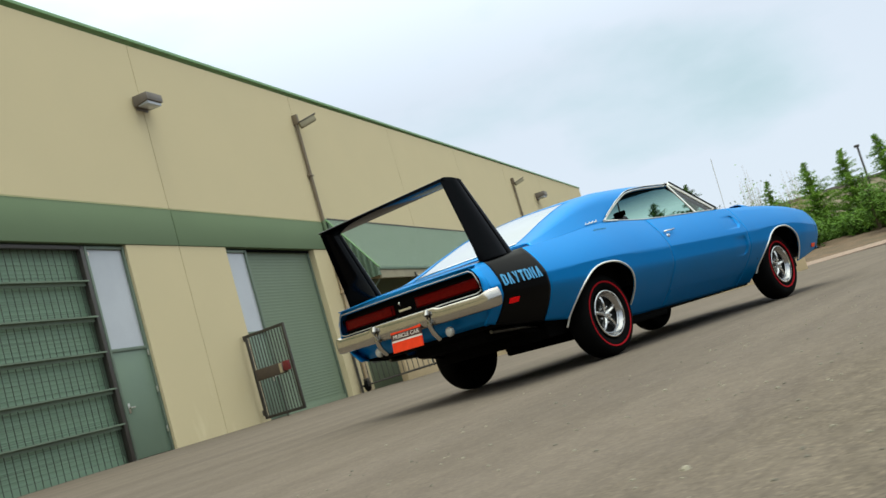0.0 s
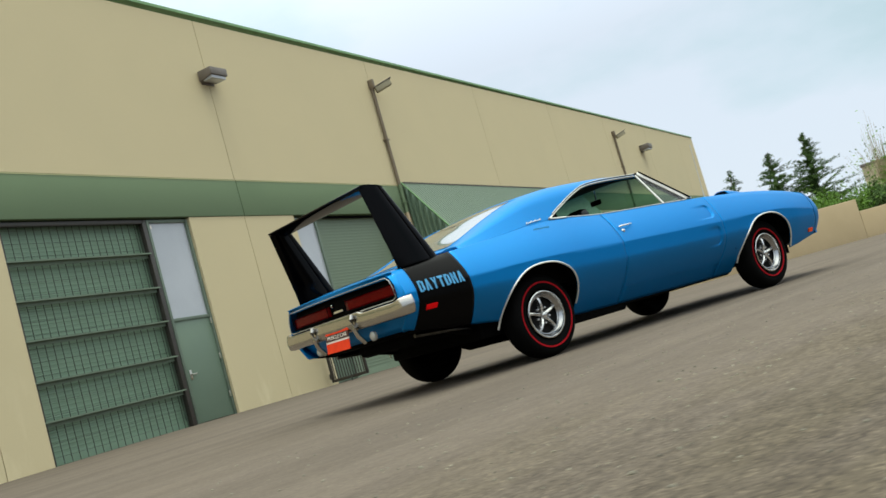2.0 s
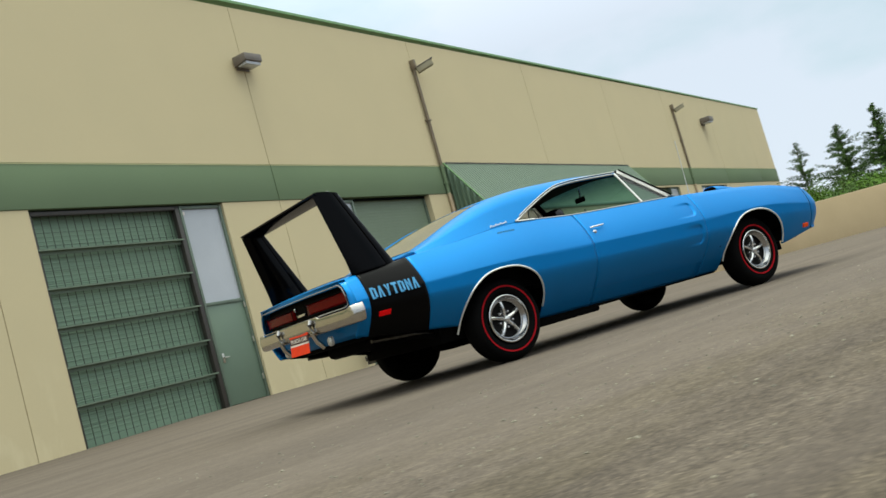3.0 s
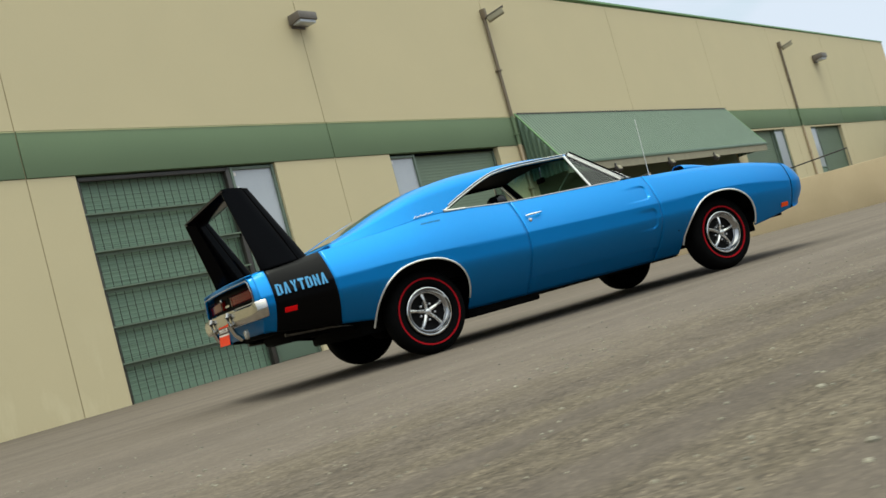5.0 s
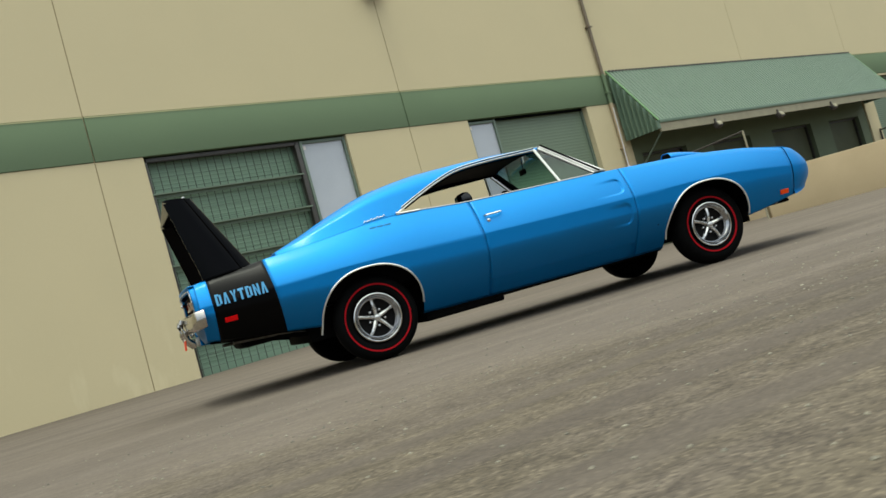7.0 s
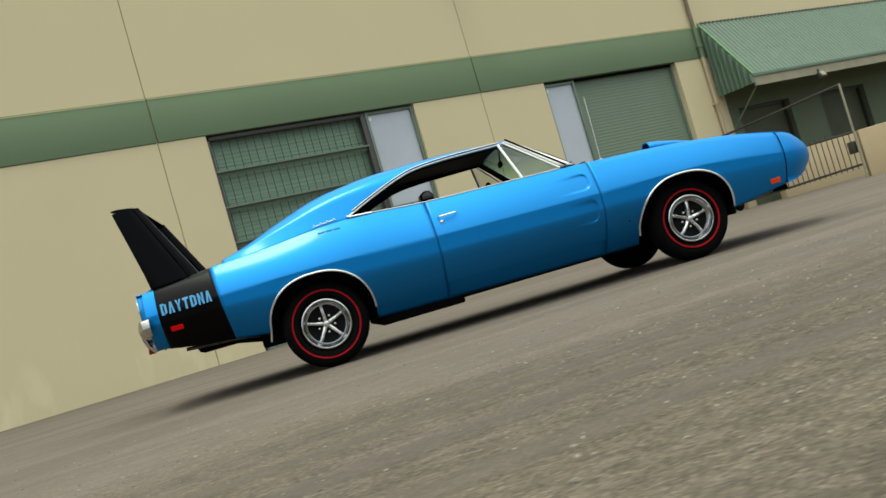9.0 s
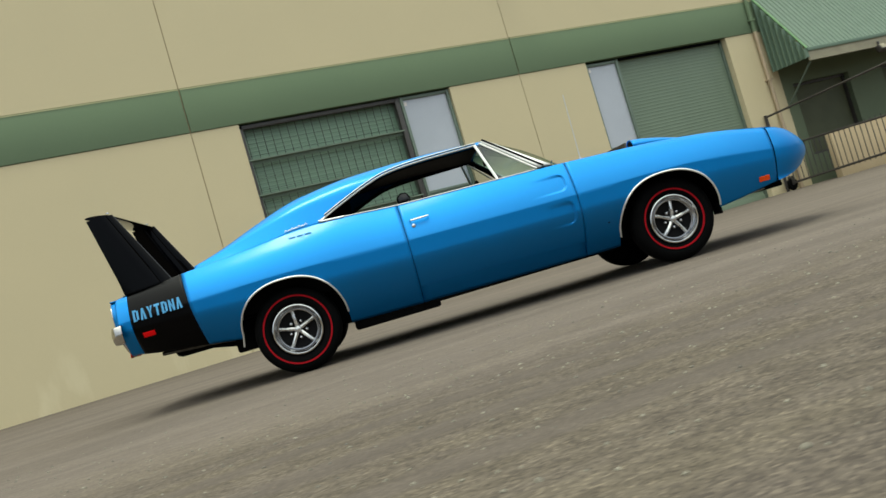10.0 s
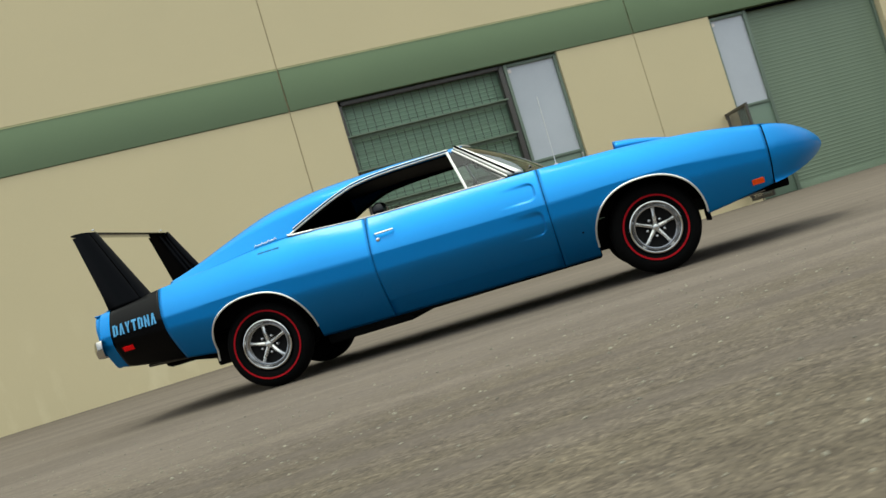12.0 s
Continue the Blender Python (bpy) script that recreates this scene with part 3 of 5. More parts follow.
def walk_door(x0, x1, name, top, handle_x, glass_bottom=2.17):
    """A steel walk door with a tall white-covered transom light over it."""
    d = new(name)
    tagged(d, "closed green steel door under a tall white-covered transom window", "door", kind="structure")
    y, z0 = WY + 0.08, base_z(x0)
    box("door_leaf", x0 + 0.05, x1 - 0.05, y, y + 0.05, z0 + 0.01, glass_bottom - 0.03, DOORGREEN, d, bevel=0.004)
    box("pane", x0 + 0.06, x1 - 0.06, y + 0.02, y + 0.035, glass_bottom + 0.02, top - 0.05, FROST, d, "white-covered glass")
    for a, b in ((x0, x0 + 0.06), (x1 - 0.06, x1)):
        box("window_frame", a, b, y - 0.03, y + 0.08, z0 - 0.05, top, FRAMEGREEN, d, bevel=0.004)
    for z in (glass_bottom, top - 0.03):
        box("window_frame", x0 + 0.06, x1 - 0.06, y - 0.02, y + 0.08, z - 0.03, z + 0.03, FRAMEGREEN, d, bevel=0.004)
    hx = handle_x
    bm = bmesh.new()
    add_box(bm, hx - 0.03, hx + 0.03, y - 0.014, y, z0 + 0.82, z0 + 1.0, bevel=0.004)
    add_box(bm, hx - 0.015, hx + 0.12, y - 0.06, y - 0.04, z0 + 0.9, z0 + 0.925, bevel=0.006)
    add_box(bm, hx - 0.013, hx + 0.013, y - 0.045, y, z0 + 0.9, z0 + 0.925, bevel=0.004)
    part("door_handle", bm, BRASS, d, "satin steel lever handle", smooth=True)
    for z in (0.35, 1.1, 1.8):
        box("hinge", x1 - 0.075 if hx < (x0 + x1) / 2 else x0 + 0.05, x1 - 0.05 if hx < (x0 + x1) / 2 else x0 + 0.075, y - 0.036, y - 0.012, z0 + z, z0 + z + 0.11, BRASS, d, bevel=0.003)
    box("notice", x0 + 0.08, x0 + 0.15, y + 0.012, y + 0.02, top - 0.17, top - 0.1, PLATE_WHITE, d, "small white sticker on the glass")


walk_door(7.03, 8.16, "door_5", 4.11, 7.2)
walk_door(11.70, 12.63, "door_6", 4.09, 12.4)
walk_door(36.0, 37.09, "door_7", 4.06, 36.9)
walk_door(40.41, 41.4, "door_8", 4.06, 40.6)


def wall_lamp(x, z, s=1.0):
    lamp = new("wall_pack_lamp")
    tagged(lamp, "grey-brown box wall lamp high on the tan wall", "lamp", group="wall lamps")
    w, d, h = 0.36 * s, 0.50 * s, 0.30 * s
    bm = bmesh.new()
    add_box(bm, -w, w, -d, -0.02, -h / 2, h / 2, bevel=0.02)
    for v in bm.verts:
        if v.co.y < -d * 0.6 and v.co.z < 0:
            v.co.z += h * 0.25
    part("housing", bm, LAMPGREY, lamp, smooth=True)
    box("diffuser", -w * 0.85, w * 0.85, -d * 0.9, -0.1, -h / 2 - 0.012, -h / 2 + 0.06, FROST, lamp, "pale lens under the housing", 0.01)
    box("back_plate", -w * 0.7, w * 0.7, -0.03, 0.0, -h * 0.7, h * 0.5, LAMPGREY, lamp, bevel=0.005)
    lamp.location = (x, WY, z)


wall_lamp(9.86, 7.2, 0.76)
wall_lamp(43.8, 7.35)


def downpipe(x, top):
    p = new("conduit")
    tagged(p, "brown conduit pipe strapped to the wall, security camera on top", "pipe", group="wall pipes")
    for z0, z1, m_, lb in ((base_z(x) - 0.05, BAND0, PIPETAN, "tan painted lower pipe"), (BAND0, BAND1, GREEN, "green painted stretch of pipe"), (BAND1, top, CONDUIT, "brown upper pipe")):
        tube("pipe", [(x, WY - 0.07, z0), (x, WY - 0.07, z1)], 0.05, m_, p, lb, n=10)
    for z, m_ in ((1.2, PIPETAN), (2.9, PIPETAN), (4.4, GREEN), (6.2, CONDUIT)):
        box("strap", x - 0.08, x + 0.08, WY - 0.13, WY, z, z + 0.04, m_, p, bevel=0.004)
    c = new("security_camera")
    tagged(c, "small tan security camera on a wall bracket", "camera", group="security cameras")
    box("mount", x - 0.05, x + 0.05, WY - 0.16, WY, top, top + 0.28, CONDUIT, c, bevel=0.01)
    m = Matrix.Translation((x + 0.05, WY - 0.2, top - 0.05)) @ Euler((radians(-18), 0, radians(35))).to_matrix().to_4x4()
    box("camera_body", -0.09, 0.09, -0.42, 0.05, -0.07, 0.09, FASCIA, c, "tan camera housing", 0.015, m)
    box("hood", -0.11, 0.11, -0.48, 0.06, 0.09, 0.11, LAMPGREY, c, bevel=0.006, m=m)


downpipe(16.95, 7.68)
downpipe(39.3, 7.7)


def awning():
    a = new("awning")
    tagged(a, "sloping sage green ribbed metal awning with cream fascia", "awning")
    x0, x1, yo, zt, zo = 17.2, 31.4, 8.7, 5.0, 3.28
    nrib = int((x1 - x0) / 0.15)
    xs = []
    for i in range(nrib):
        x = x0 + (x1 - x0) * i / nrib
        w = (x1 - x0) / nrib
        xs += [(x, 0), (x + 0.55 * w, 0), (x + 0.65 * w, 0.024), (x + 0.9 * w, 0.024)]
    xs.append((x1, 0))
    n = Vector((0, -(zt - zo), WY - yo)).normalized()
    def skin(h, t):
        return (h[0], WY - 0.01 + (yo - WY) * t + n.y * h[1], zt + (zo - zt) * t + n.z * h[1])
    v, f = lattice(lambda h, t: skin(h, t), xs, [0, 1.0])
    link_mesh("roof_sheet", v, f, AWNGREEN, a, thick=0.004)
    for x, s in ((x0, 1), (x1, -1)):
        rows = []
        k = 32
        for i in range(k + 1):
            t = i / k
            y = WY - 0.02 + (yo - WY) * t
            zhi = zt + (zo - zt) * t - 0.02
            off = 0.0 if i % 4 < 2 else 0.085
            rows.append(((x - s * off, y, zhi), (x - s * off, y, 3.08)))
        verts = [p for r in rows for p in r]
        faces = [(2 * i, 2 * i + 1, 2 * i + 3, 2 * i + 2) for i in range(k)]
        link_mesh("end_sheet", verts, faces, AWNGREEN, a, "vertically ribbed end", thick=0.004)
        tube("edge_trim", [(x, WY, zt + 0.02), (x, yo - 0.01, zo + 0.02)], 0.026, TRIMGREEN, a, n=6)
    teeth = []
    for i in range(nrib):
        x, w = x0 + (x1 - x0) * i / nrib, (x1 - x0) / nrib
        teeth += [(x, 0.008), (x + 0.49 * w, 0.008), (x + 0.5 * w, 0.030), (x + 0.99 * w, 0.030)]
    v, f = lattice(lambda h, t: (h[0], WY - 0.045, zt - 0.012 + (h[1] + 0.012) * t), teeth, [0, 1])
    link_mesh("closure_strip", v, f, BRONZE, a, "dark notched closure along the top edge", thick=0.012)
    box("gutter_trim", x0 - 0.02, x1 + 0.02, yo - 0.05, yo + 0.02, zo - 0.06, zo + 0.03, AWNGREEN, a, bevel=0.008)
    box("fascia", x0, x1, yo - 0.02, yo + 0.03, 3.0, zo - 0.05, FASCIA, a, "cream painted fascia")
    tube("brace", [(x0 + 0.15, yo + 0.12, 3.0), (x0 + 0.15, WY - 0.02, 2.15)], 0.025, FRAMEGREEN, a)
    for x in (19.7, 23.1, 26.5):
        lamp = new("floodlight")
        tagged(lamp, "small dark floodlight under the awning edge", "lamp", group="awning floodlights")
        m = Matrix.Translation((x, yo - 0.05, 2.91)) @ Euler((radians(-30), 0, 0)).to_matrix().to_4x4()
        box("housing", -0.12, 0.12, -0.12, 0.03, -0.085, 0.085, BRONZE, lamp, bevel=0.02, m=m)
        box("lens", -0.095, 0.095, -0.135, -0.115, -0.065, 0.065, FASCIA, lamp, "pale glass lens", 0.01, m=m)
        box("bracket", x - 0.03, x + 0.03, yo - 0.06, yo - 0.025, 2.95, 3.12, BRONZE, lamp, bevel=0.005)


awning()


def entry():
    """The shaded recess below the awning."""
    y = WY + 0.06
    e = new("wall_recess")
    tagged(e, "shaded grey-green entrance wall under the awning", "wall", kind="structure")
    # each opening in wall coordinates
    opens = [(17.85, 19.95, 0.9, 2.73), (21.3, 23.4, 0.3, 2.70), (24.75, 27.3, 0.9, 2.74), (28.6, 30.85, 0.9, 2.70)]
    bm = bmesh.new()
    xs = [17.4]
    for o in opens:
        xs += [o[0], o[1]]
        add_box(bm, o[0], o[1], y, y + 0.26, o[3], 3.3)
        add_box(bm, o[0], o[1], y, y + 0.26, -0.3, o[2])
    xs.append(31.45)
    for p, q in zip(xs[::2], xs[1::2]):
        add_box(bm, p, q, y, y + 0.26, -0.3, 3.3)
    part("panel", bm, ENTRYGREEN, e)
    for i, (a, b, z0, z1) in enumerate(opens):
        w = new("window_%d" % (i + 1))
        tagged(w, "dark shop window in a bronze frame", "window", kind="structure")
        box("pane", a, b, y + 0.22, y + 0.24, z0, z1, DARKGLASS, w, "dark glass")
        for p, q in ((a, a + 0.05), (b - 0.05, b)):
            box("window_frame", p, q, y + 0.14, y + 0.215, z0, z1, BRONZE, w)
        for z in (z0, z1 - 0.06):
            box("window_frame", a + 0.06, b - 0.06, y + 0.14, y + 0.215, z, z + 0.06, BRONZE, w)


entry()


# ---- yard fence, gate leaf, site wall ----
def fence(x):
    f = new("yard_fence")
    tagged(f, "dark steel bar fence with slanted top rail beside the roll-up door", "fence", group="yard fences")
    y0, y1 = 6.1, 9.78
    g = base_z(x) + 0.1
    zl = 0.37
    bars = [((y1, 2.05), (y0, 2.24)), ((y1, 1.27), (y0, 1.17)), ((y1, zl), (y0, zl + 0.08))]
    for (ya, za), (yb, zb) in bars:
        tube("rail", [(x, ya, za), (x, yb, zb)], 0.028, BRONZE, f, n=6)
    tube("post", [(x, y0, ground_z(x, y0) - 0.1), (x, y0, 2.26)], 0.026, FASCIA, f, "pale end post", n=8)
    tube("post", [(x, y1, ground_z(x, y1) - 0.1), (x, y1, 2.1)], 0.04, BRONZE, f, n=8)
    n = 26
    first = None
    for i in range(1, n):
        y = y1 + (y0 - y1) * i / n
        if first is None:
            first = tube("bar", [(0, 0, zl), (0, 0, 1.26)], 0.011, BRONZE, f, n=6)
            b = first
        else:
            b = new("bar", first.data)
            b.parent = f
        b.location = (x, y, 0)
    box("lock_box", x - 0.08, x + 0.08, y0 + 0.05, y0 + 0.2, 0.72, 0.98, BRONZE, f, "dark steel lock box", 0.01)
    w = new("gate_caster")
    w.parent = f
    w["label"] = "black gate caster wheel on a steel fork"
    gy = 9.6
    gz = ground_z(x, gy)
    revolve("wheel", [(0.05, -0.04), (0.14, -0.04), (0.15, -0.02), (0.15, 0.02), (0.14, 0.04), (0.05, 0.04)], RUBBER, w, n=24, centre=(x, gy, gz + 0.15))
    box("fork", x - 0.04, x + 0.04, gy - 0.07, gy + 0.07, gz + 0.12, gz + 0.34, BRONZE, w, bevel=0.01)


fence(16.45)
fence(31.95)


def gate_leaf():
    g = new("gate_leaf")
    tagged(g, "open dark steel barred gate leaf with lock plate", "gate")
    x, y0, y1, z0, z1 = 11.37, 8.6, 9.74, 0.26, 2.1
    for y in (y0, y1):
        box("frame", x - 0.025, x + 0.025, y - 0.03, y + 0.03, z0, z1, BRONZE, g, bevel=0.004)
    for z in (z0 + 0.03, z1 - 0.03):
        box("frame", x - 0.022, x + 0.022, y0 + 0.03, y1 - 0.03, z - 0.03, z + 0.03, BRONZE, g, bevel=0.004)
    for i in range(1, 13):
        y = y0 + (y1 - y0) * i / 13
        tube("bar", [(x, y, z0 + 0.03), (x, y, z1 - 0.03)], 0.012, BRONZE, g, n=6)
    box("lock_plate", x - 0.032, x - 0.026, y0 + 0.15, y1 - 0.05, 1.08, 1.32, RUSTBROWN, g, "brown lock plate", 0.002)
    box("lock_box", x - 0.1, x - 0.033, y0 + 0.03, y0 + 0.2, 1.12, 1.32, LOCKRED, g, "dark red lock box", 0.008)
    box("padlock", x - 0.12, x - 0.034, y0 + 0.21, y0 + 0.3, 1.1, 1.3, BRASS, g, "worn steel padlock", 0.01)
    tube("drop_bolt", [(x - 0.05, (y0 + y1) / 2 - 0.1, z0 - 0.06), (x - 0.05, (y0 + y1) / 2 - 0.1, 1.05)], 0.014, BRONZE, g, n=6)
    for z in (z0 + 0.08, z1 - 0.12):
        tube("hinge", [(x, y1 + 0.05, z), (x, y1 + 0.05, z + 0.12)], 0.035, BRONZE, g, n=8)
    pin = Matrix.Translation((x, y1 + 0.05, 0))
    g.matrix_world = pin @ Matrix.Rotation(radians(-16), 4, "Z") @ pin.inverted()


gate_leaf()


def site_wall():
    a, b = Vector((16.5, 6.03, 0)), Vector((23.6, -0.6, 0))
    d = (b - a).normalized()
    ln = (b - a).length
    rot = Matrix.Translation(a) @ Matrix.Rotation(math.atan2(d.y, d.x), 4, "Z")
    w = new("site_wall")
    tagged(w, "low tan concrete site wall along the drive", "wall", kind="structure")
    n = 1
    for i in range(n):
        box("panel", ln * i / n + (0.005 if i else 0), ln * (i + 1) / n - 0.005, 0, 0.22, -0.4, 1.18, WALLCONC, w, bevel=0.012, m=rot)
    box("panel", ln + 0.005, ln + 1.55, 0.0, 0.22, -0.4, 0.82, WALLCONC, w, "lower end of the wall", 0.012, m=rot)


site_wall()


def ramp_wall():
    """A knee wall in front of the entrance, rising a little with its ramp."""
    w = new("ramp_wall")
    tagged(w, "knee-high cream concrete ramp wall before the entrance", "wall", kind="structure")
    bm = bmesh.new()
    add_box(bm, 17.15, 31.0, 8.72, 8.9, -0.2, 1.25, bevel=0.01)
    for q in bm.verts:
        if q.co.z > 1:
            q.co.z += 0.03 * (q.co.x - 17.75)
    part("panel", bm, WALLCONC, w, "cream painted concrete", smooth=True)


ramp_wall()


def unseen_walls():
    # added walls, never in view; their height sets what the car paint reflects
    w = box("wall_unseen", -70, 90, -38.3, -38, -1.0, 3.0, GREYWALL)
    tagged(w, "plain grey-brown wall added out of view behind the camera", "wall", kind="structure")

    w = box("wall_unseen_end", -48.3, -48, -37.9, 9.8, -1.0, 3.0, GREYWALL)
    tagged(w, "plain grey-brown end wall added out of view", "wall", kind="structure")


unseen_walls()


# ---- the car; x ahead from the rear axle, y to its left, z up ----
car = new("car")
tagged(car, "bright blue winged muscle car with black tail stripe, parked", "car")
car.matrix_world = Matrix(((0.90183, 0.43203, -0.00795, 0.3699), (-0.4321, 0.90167, -0.01659, 0.7721), (0.0, 0.0184, 0.99983, 0.0157), (0, 0, 0, 1)))

AXR, AXF = 0.0, 2.972
we = spl((-1.35, 0.75), (-1.1, 0.77), (-0.7, 0.79), (0.0, 0.805), (0.36, 0.79), (0.9, 0.785), (1.5, 0.81), (2.25, 0.835), (2.9, 0.835), (3.5, 0.835), (3.91, 0.825))
wm = spl((-1.35, 0.845), (-1.05, 0.885), (-0.73, 0.925), (-0.3, 0.96), (0.1, 0.975), (0.6, 0.955), (1.05, 0.952), (1.7, 0.962), (2.4, 0.975), (2.95, 0.975), (3.4, 0.96), (3.8, 0.915), (3.91, 0.897))
zm = spl((-1.35, 0.73), (0.0, 0.75), (1.0, 0.73), (2.2, 0.71), (3.0, 0.705), (3.91, 0.63))
ze = spl((-1.35, 0.895), (-1.1, 0.935), (-0.75, 0.962), (-0.3, 0.998), (0.36, 1.048), (1.0, 1.01), (1.75, 0.988), (2.28, 0.972), (2.9, 0.943), (3.4, 0.893), (3.91, 0.803))
zc = spl((-1.35, 0.912), (-1.1, 0.952), (-0.7, 0.98), (-0.4, 1.0), (0.4, 1.04), (2.2, 0.985), (2.5, 0.975), (2.9, 0.952), (3.4, 0.908), (3.91, 0.816))
wl = spl((-1.35, 0.73), (-1.0, 0.74), (-0.5, 0.79), (0.0, 0.79), (0.6, 0.705), (2.4, 0.705), (3.0, 0.80), (3.3, 0.87), (3.91, 0.855))
zl = spl((-1.35, 0.51), (-1.05, 0.45), (-0.45, 0.375), (0.42, 0.258), (0.6, 0.252), (2.5, 0.235), (2.6, 0.24), (3.35, 0.312), (3.91, 0.385))
ARCHES = ((-0.005, 0.402, 0.365, 0.345), (2.95, 0.398, 0.36, 0.325))


def arch_z(x):
    """Lower edge of the side skin: the sill line, lifted over the wheel openings."""
    z = zl(x)
    for c, r, h, z0 in ARCHES:
        q = abs(x - c) / r
        if q < 1:
            z = max(z, z0 + h * (1 - q**2.3) ** (1 / 2.1))
    return z


def scallop(x, z):
    """Two pressed hollows near the front of the door, each with a crisp rounded front end and a lip below."""
    d = 0.0
    for zc_, x0, x1, hh in ((0.828, 1.94, 2.232, 0.070), (0.592, 1.98, 2.240, 0.090)):
        q = abs(z - zc_) / hh
        if x0 < x < x1 and q < 1:
            front = x1 - 0.05 * q**4 - x
            if front > 0:
                d += 0.017 * ((x - x0) / (x1 - x0)) ** 1.6 * min(1.0, front / 0.018) * min(1.0, (1 - q) / (0.16 if z < zc_ else 0.32))
    return d


def side_y(x, z):
    """Half width of the body at height z."""
    e, m, b = ze(x), zm(x), zl(x)
    if z >= m:
        t = min(max((e - z) / (e - m), 0), 1)
        y = we(x) + (wm(x) - we(x)) * (1.45 * t - 0.45 * t * t)
    else:
        h = m - b
        t = min(max((m - z) / h, 0), 1.15)
        y = wm(x) - 0.035 * h * t - (wm(x) - wl(x) - 0.035 * h + 0.02) * (max(0.0, t - 0.25) / 0.75) ** 1.45
    # the fender and tail edges are rolled, not folded
    roll = min(max((x - 2.30) / 0.15, 0), 1) + min(max((-0.66 - x) / 0.1, 0), 1)
    d = min(max((e - z) / 0.045, 0), 1)
    y -= 0.014 * roll * (1 - d) ** 2
    return y - scallop(x, z)


def seam_x(x, z):
    """Leans the front edge of the fenders, the nose seam and the front edge of the stripe with the height."""
    lean = max(0.0, 1 - abs(x + 0.69) / 0.26)
    return x + (0.065 * (z - 0.80) - 0.032) * min(max((x - 3.5) / 0.4, 0), 1) - 0.10 * (z - 0.62) * lean


def side_panel(name, x0, x1, sgn, lo, hi=None, nx=40, nz=26, material=None, label="", extra=(), inset=0.0):
    """A sheet of the body side, with a row of vertices along the crease."""
    xs = sorted(set(span(x0, x1, nx) + [e for e in extra if x0 < e < x1]))
    if hi is None:
        ts = [(0, t) for t in (0, 0.02, 0.045, 0.075, 0.11)] + [(0, t) for t in span(0.15, 1.0, nz)] + [(1, t) for t in span(0, 1, nz)[1:]]
    else:
        ts = [(0, t) for t in span(0, 1, nz)]

    def p(x, k):
        a = ze(x) if hi is None else hi(x)
        split = min(zm(x), a) if hi is None else lo(x)
        z = a + (split - a) * k[1] if k[0] == 0 else split + (lo(x) - split) * k[1]
        return (seam_x(x, z), sgn * (side_y(x, z) - inset), z)
    v, f = lattice(p, xs, ts, flip=sgn > 0)
    return link_mesh(name, v, f, material or PAINT, car, label, smooth=True, sharp=40, thick=0.012)


ARCH_X = [c + s * r * k for c, r, _, _ in ARCHES for s in (-1, 1) for k in (0.0, 0.2, 0.4, 0.55, 0.7, 0.8, 0.88, 0.94, 0.97, 0.985, 0.995, 0.9995, 1.0005)]
SILL = lambda x: 0.374 - 0.02 * (x - 0.96)
for sgn in (-1, 1):
    side_panel("quarter_panel", -0.69, 0.964, sgn, arch_z, nx=60, extra=ARCH_X)
    side_panel("tail_stripe", -1.155, -0.69, sgn, arch_z, nx=24, material=SIDEBLACK, label="black tail stripe, sides coloured darker as if shaded")
    side_panel("tail_corner", -1.25, -1.155, sgn, arch_z, nx=12)
    side_panel("door", 0.968, 2.277, sgn, SILL, nx=60, nz=44, extra=span(1.93, 2.26, 80))
    side_panel("fender", 2.281, 3.895, sgn, arch_z, nx=60, extra=ARCH_X)
    side_panel("rocker_panel", 0.968, 2.277, sgn, arch_z, hi=lambda x: SILL(x) + 0.02, nx=20, nz=8, inset=0.004)
    # top rolls of the body inward of the side skins
    for nm, a, b, m_ in (("quarter_top", -0.724, 0.40, PAINT), ("stripe_top", -1.155, -0.724, STRIPE), ("tail_corner_top", -1.25, -1.155, PAINT), ("fender_top", 2.281, 3.895, PAINT)):
        v, f = lattice(lambda x, t: (x, sgn * side_y(x, ze(x)) * t, zc(x) + (ze(x) - zc(x)) * t**2), span(a, b, 24), span(0.70, 1.0, 8), flip=sgn > 0)
        link_mesh(nm, v, f, m_, car, smooth=True, thick=0.01)
    # bright wheel opening mouldings
    for c, r, h, z0 in ARCHES:
        pts = []
        for i in range(41):
            x = c - r * 0.998 * math.cos(math.pi * i / 40)
            z = arch_z(x) if 0 < i < 40 else z0
            pts.append((x, sgn * (side_y(x, z) + 0.004), z + 0.004))
        pts[0] = (pts[0][0], pts[0][1], z0 - 0.02)
        if c < 1:
            pts = [(c - r - 0.02, pts[0][1], z0 - 0.035)] + pts[1:]
        tube("arch_moulding", pts, 0.0075, MOULD, car, "bright wheel arch moulding", n=6)
    # sill line under the door
    tube("sill_moulding", [(x, sgn * (side_y(x, SILL(x)) + 0.001), SILL(x) + 0.004) for x in span(0.975, 2.27, 20)], 0.0032, PAINT, car, n=5)

# hood and deck
v, f = lattice(lambda x, t: (x, we(x) * 0.695 * t, zc(x) + (ze(x) - zc(x)) * (0.695 * t) ** 2), span(2.32, 3.895, 30), span(-1, 1, 21), flip=True)
link_mesh("hood", v, f, PAINT, car, smooth=True, thick=0.012)
v, f = lattice(lambda x, t: (x, we(x) * 0.695 * t, zc(x) + (ze(x) - zc(x)) * (0.695 * t) ** 2 + 0.001), span(-1.25, -0.50, 16), span(-1, 1, 15), flip=True)
link_mesh("deck_lid", v, f, PAINT, car, smooth=True, thick=0.012)
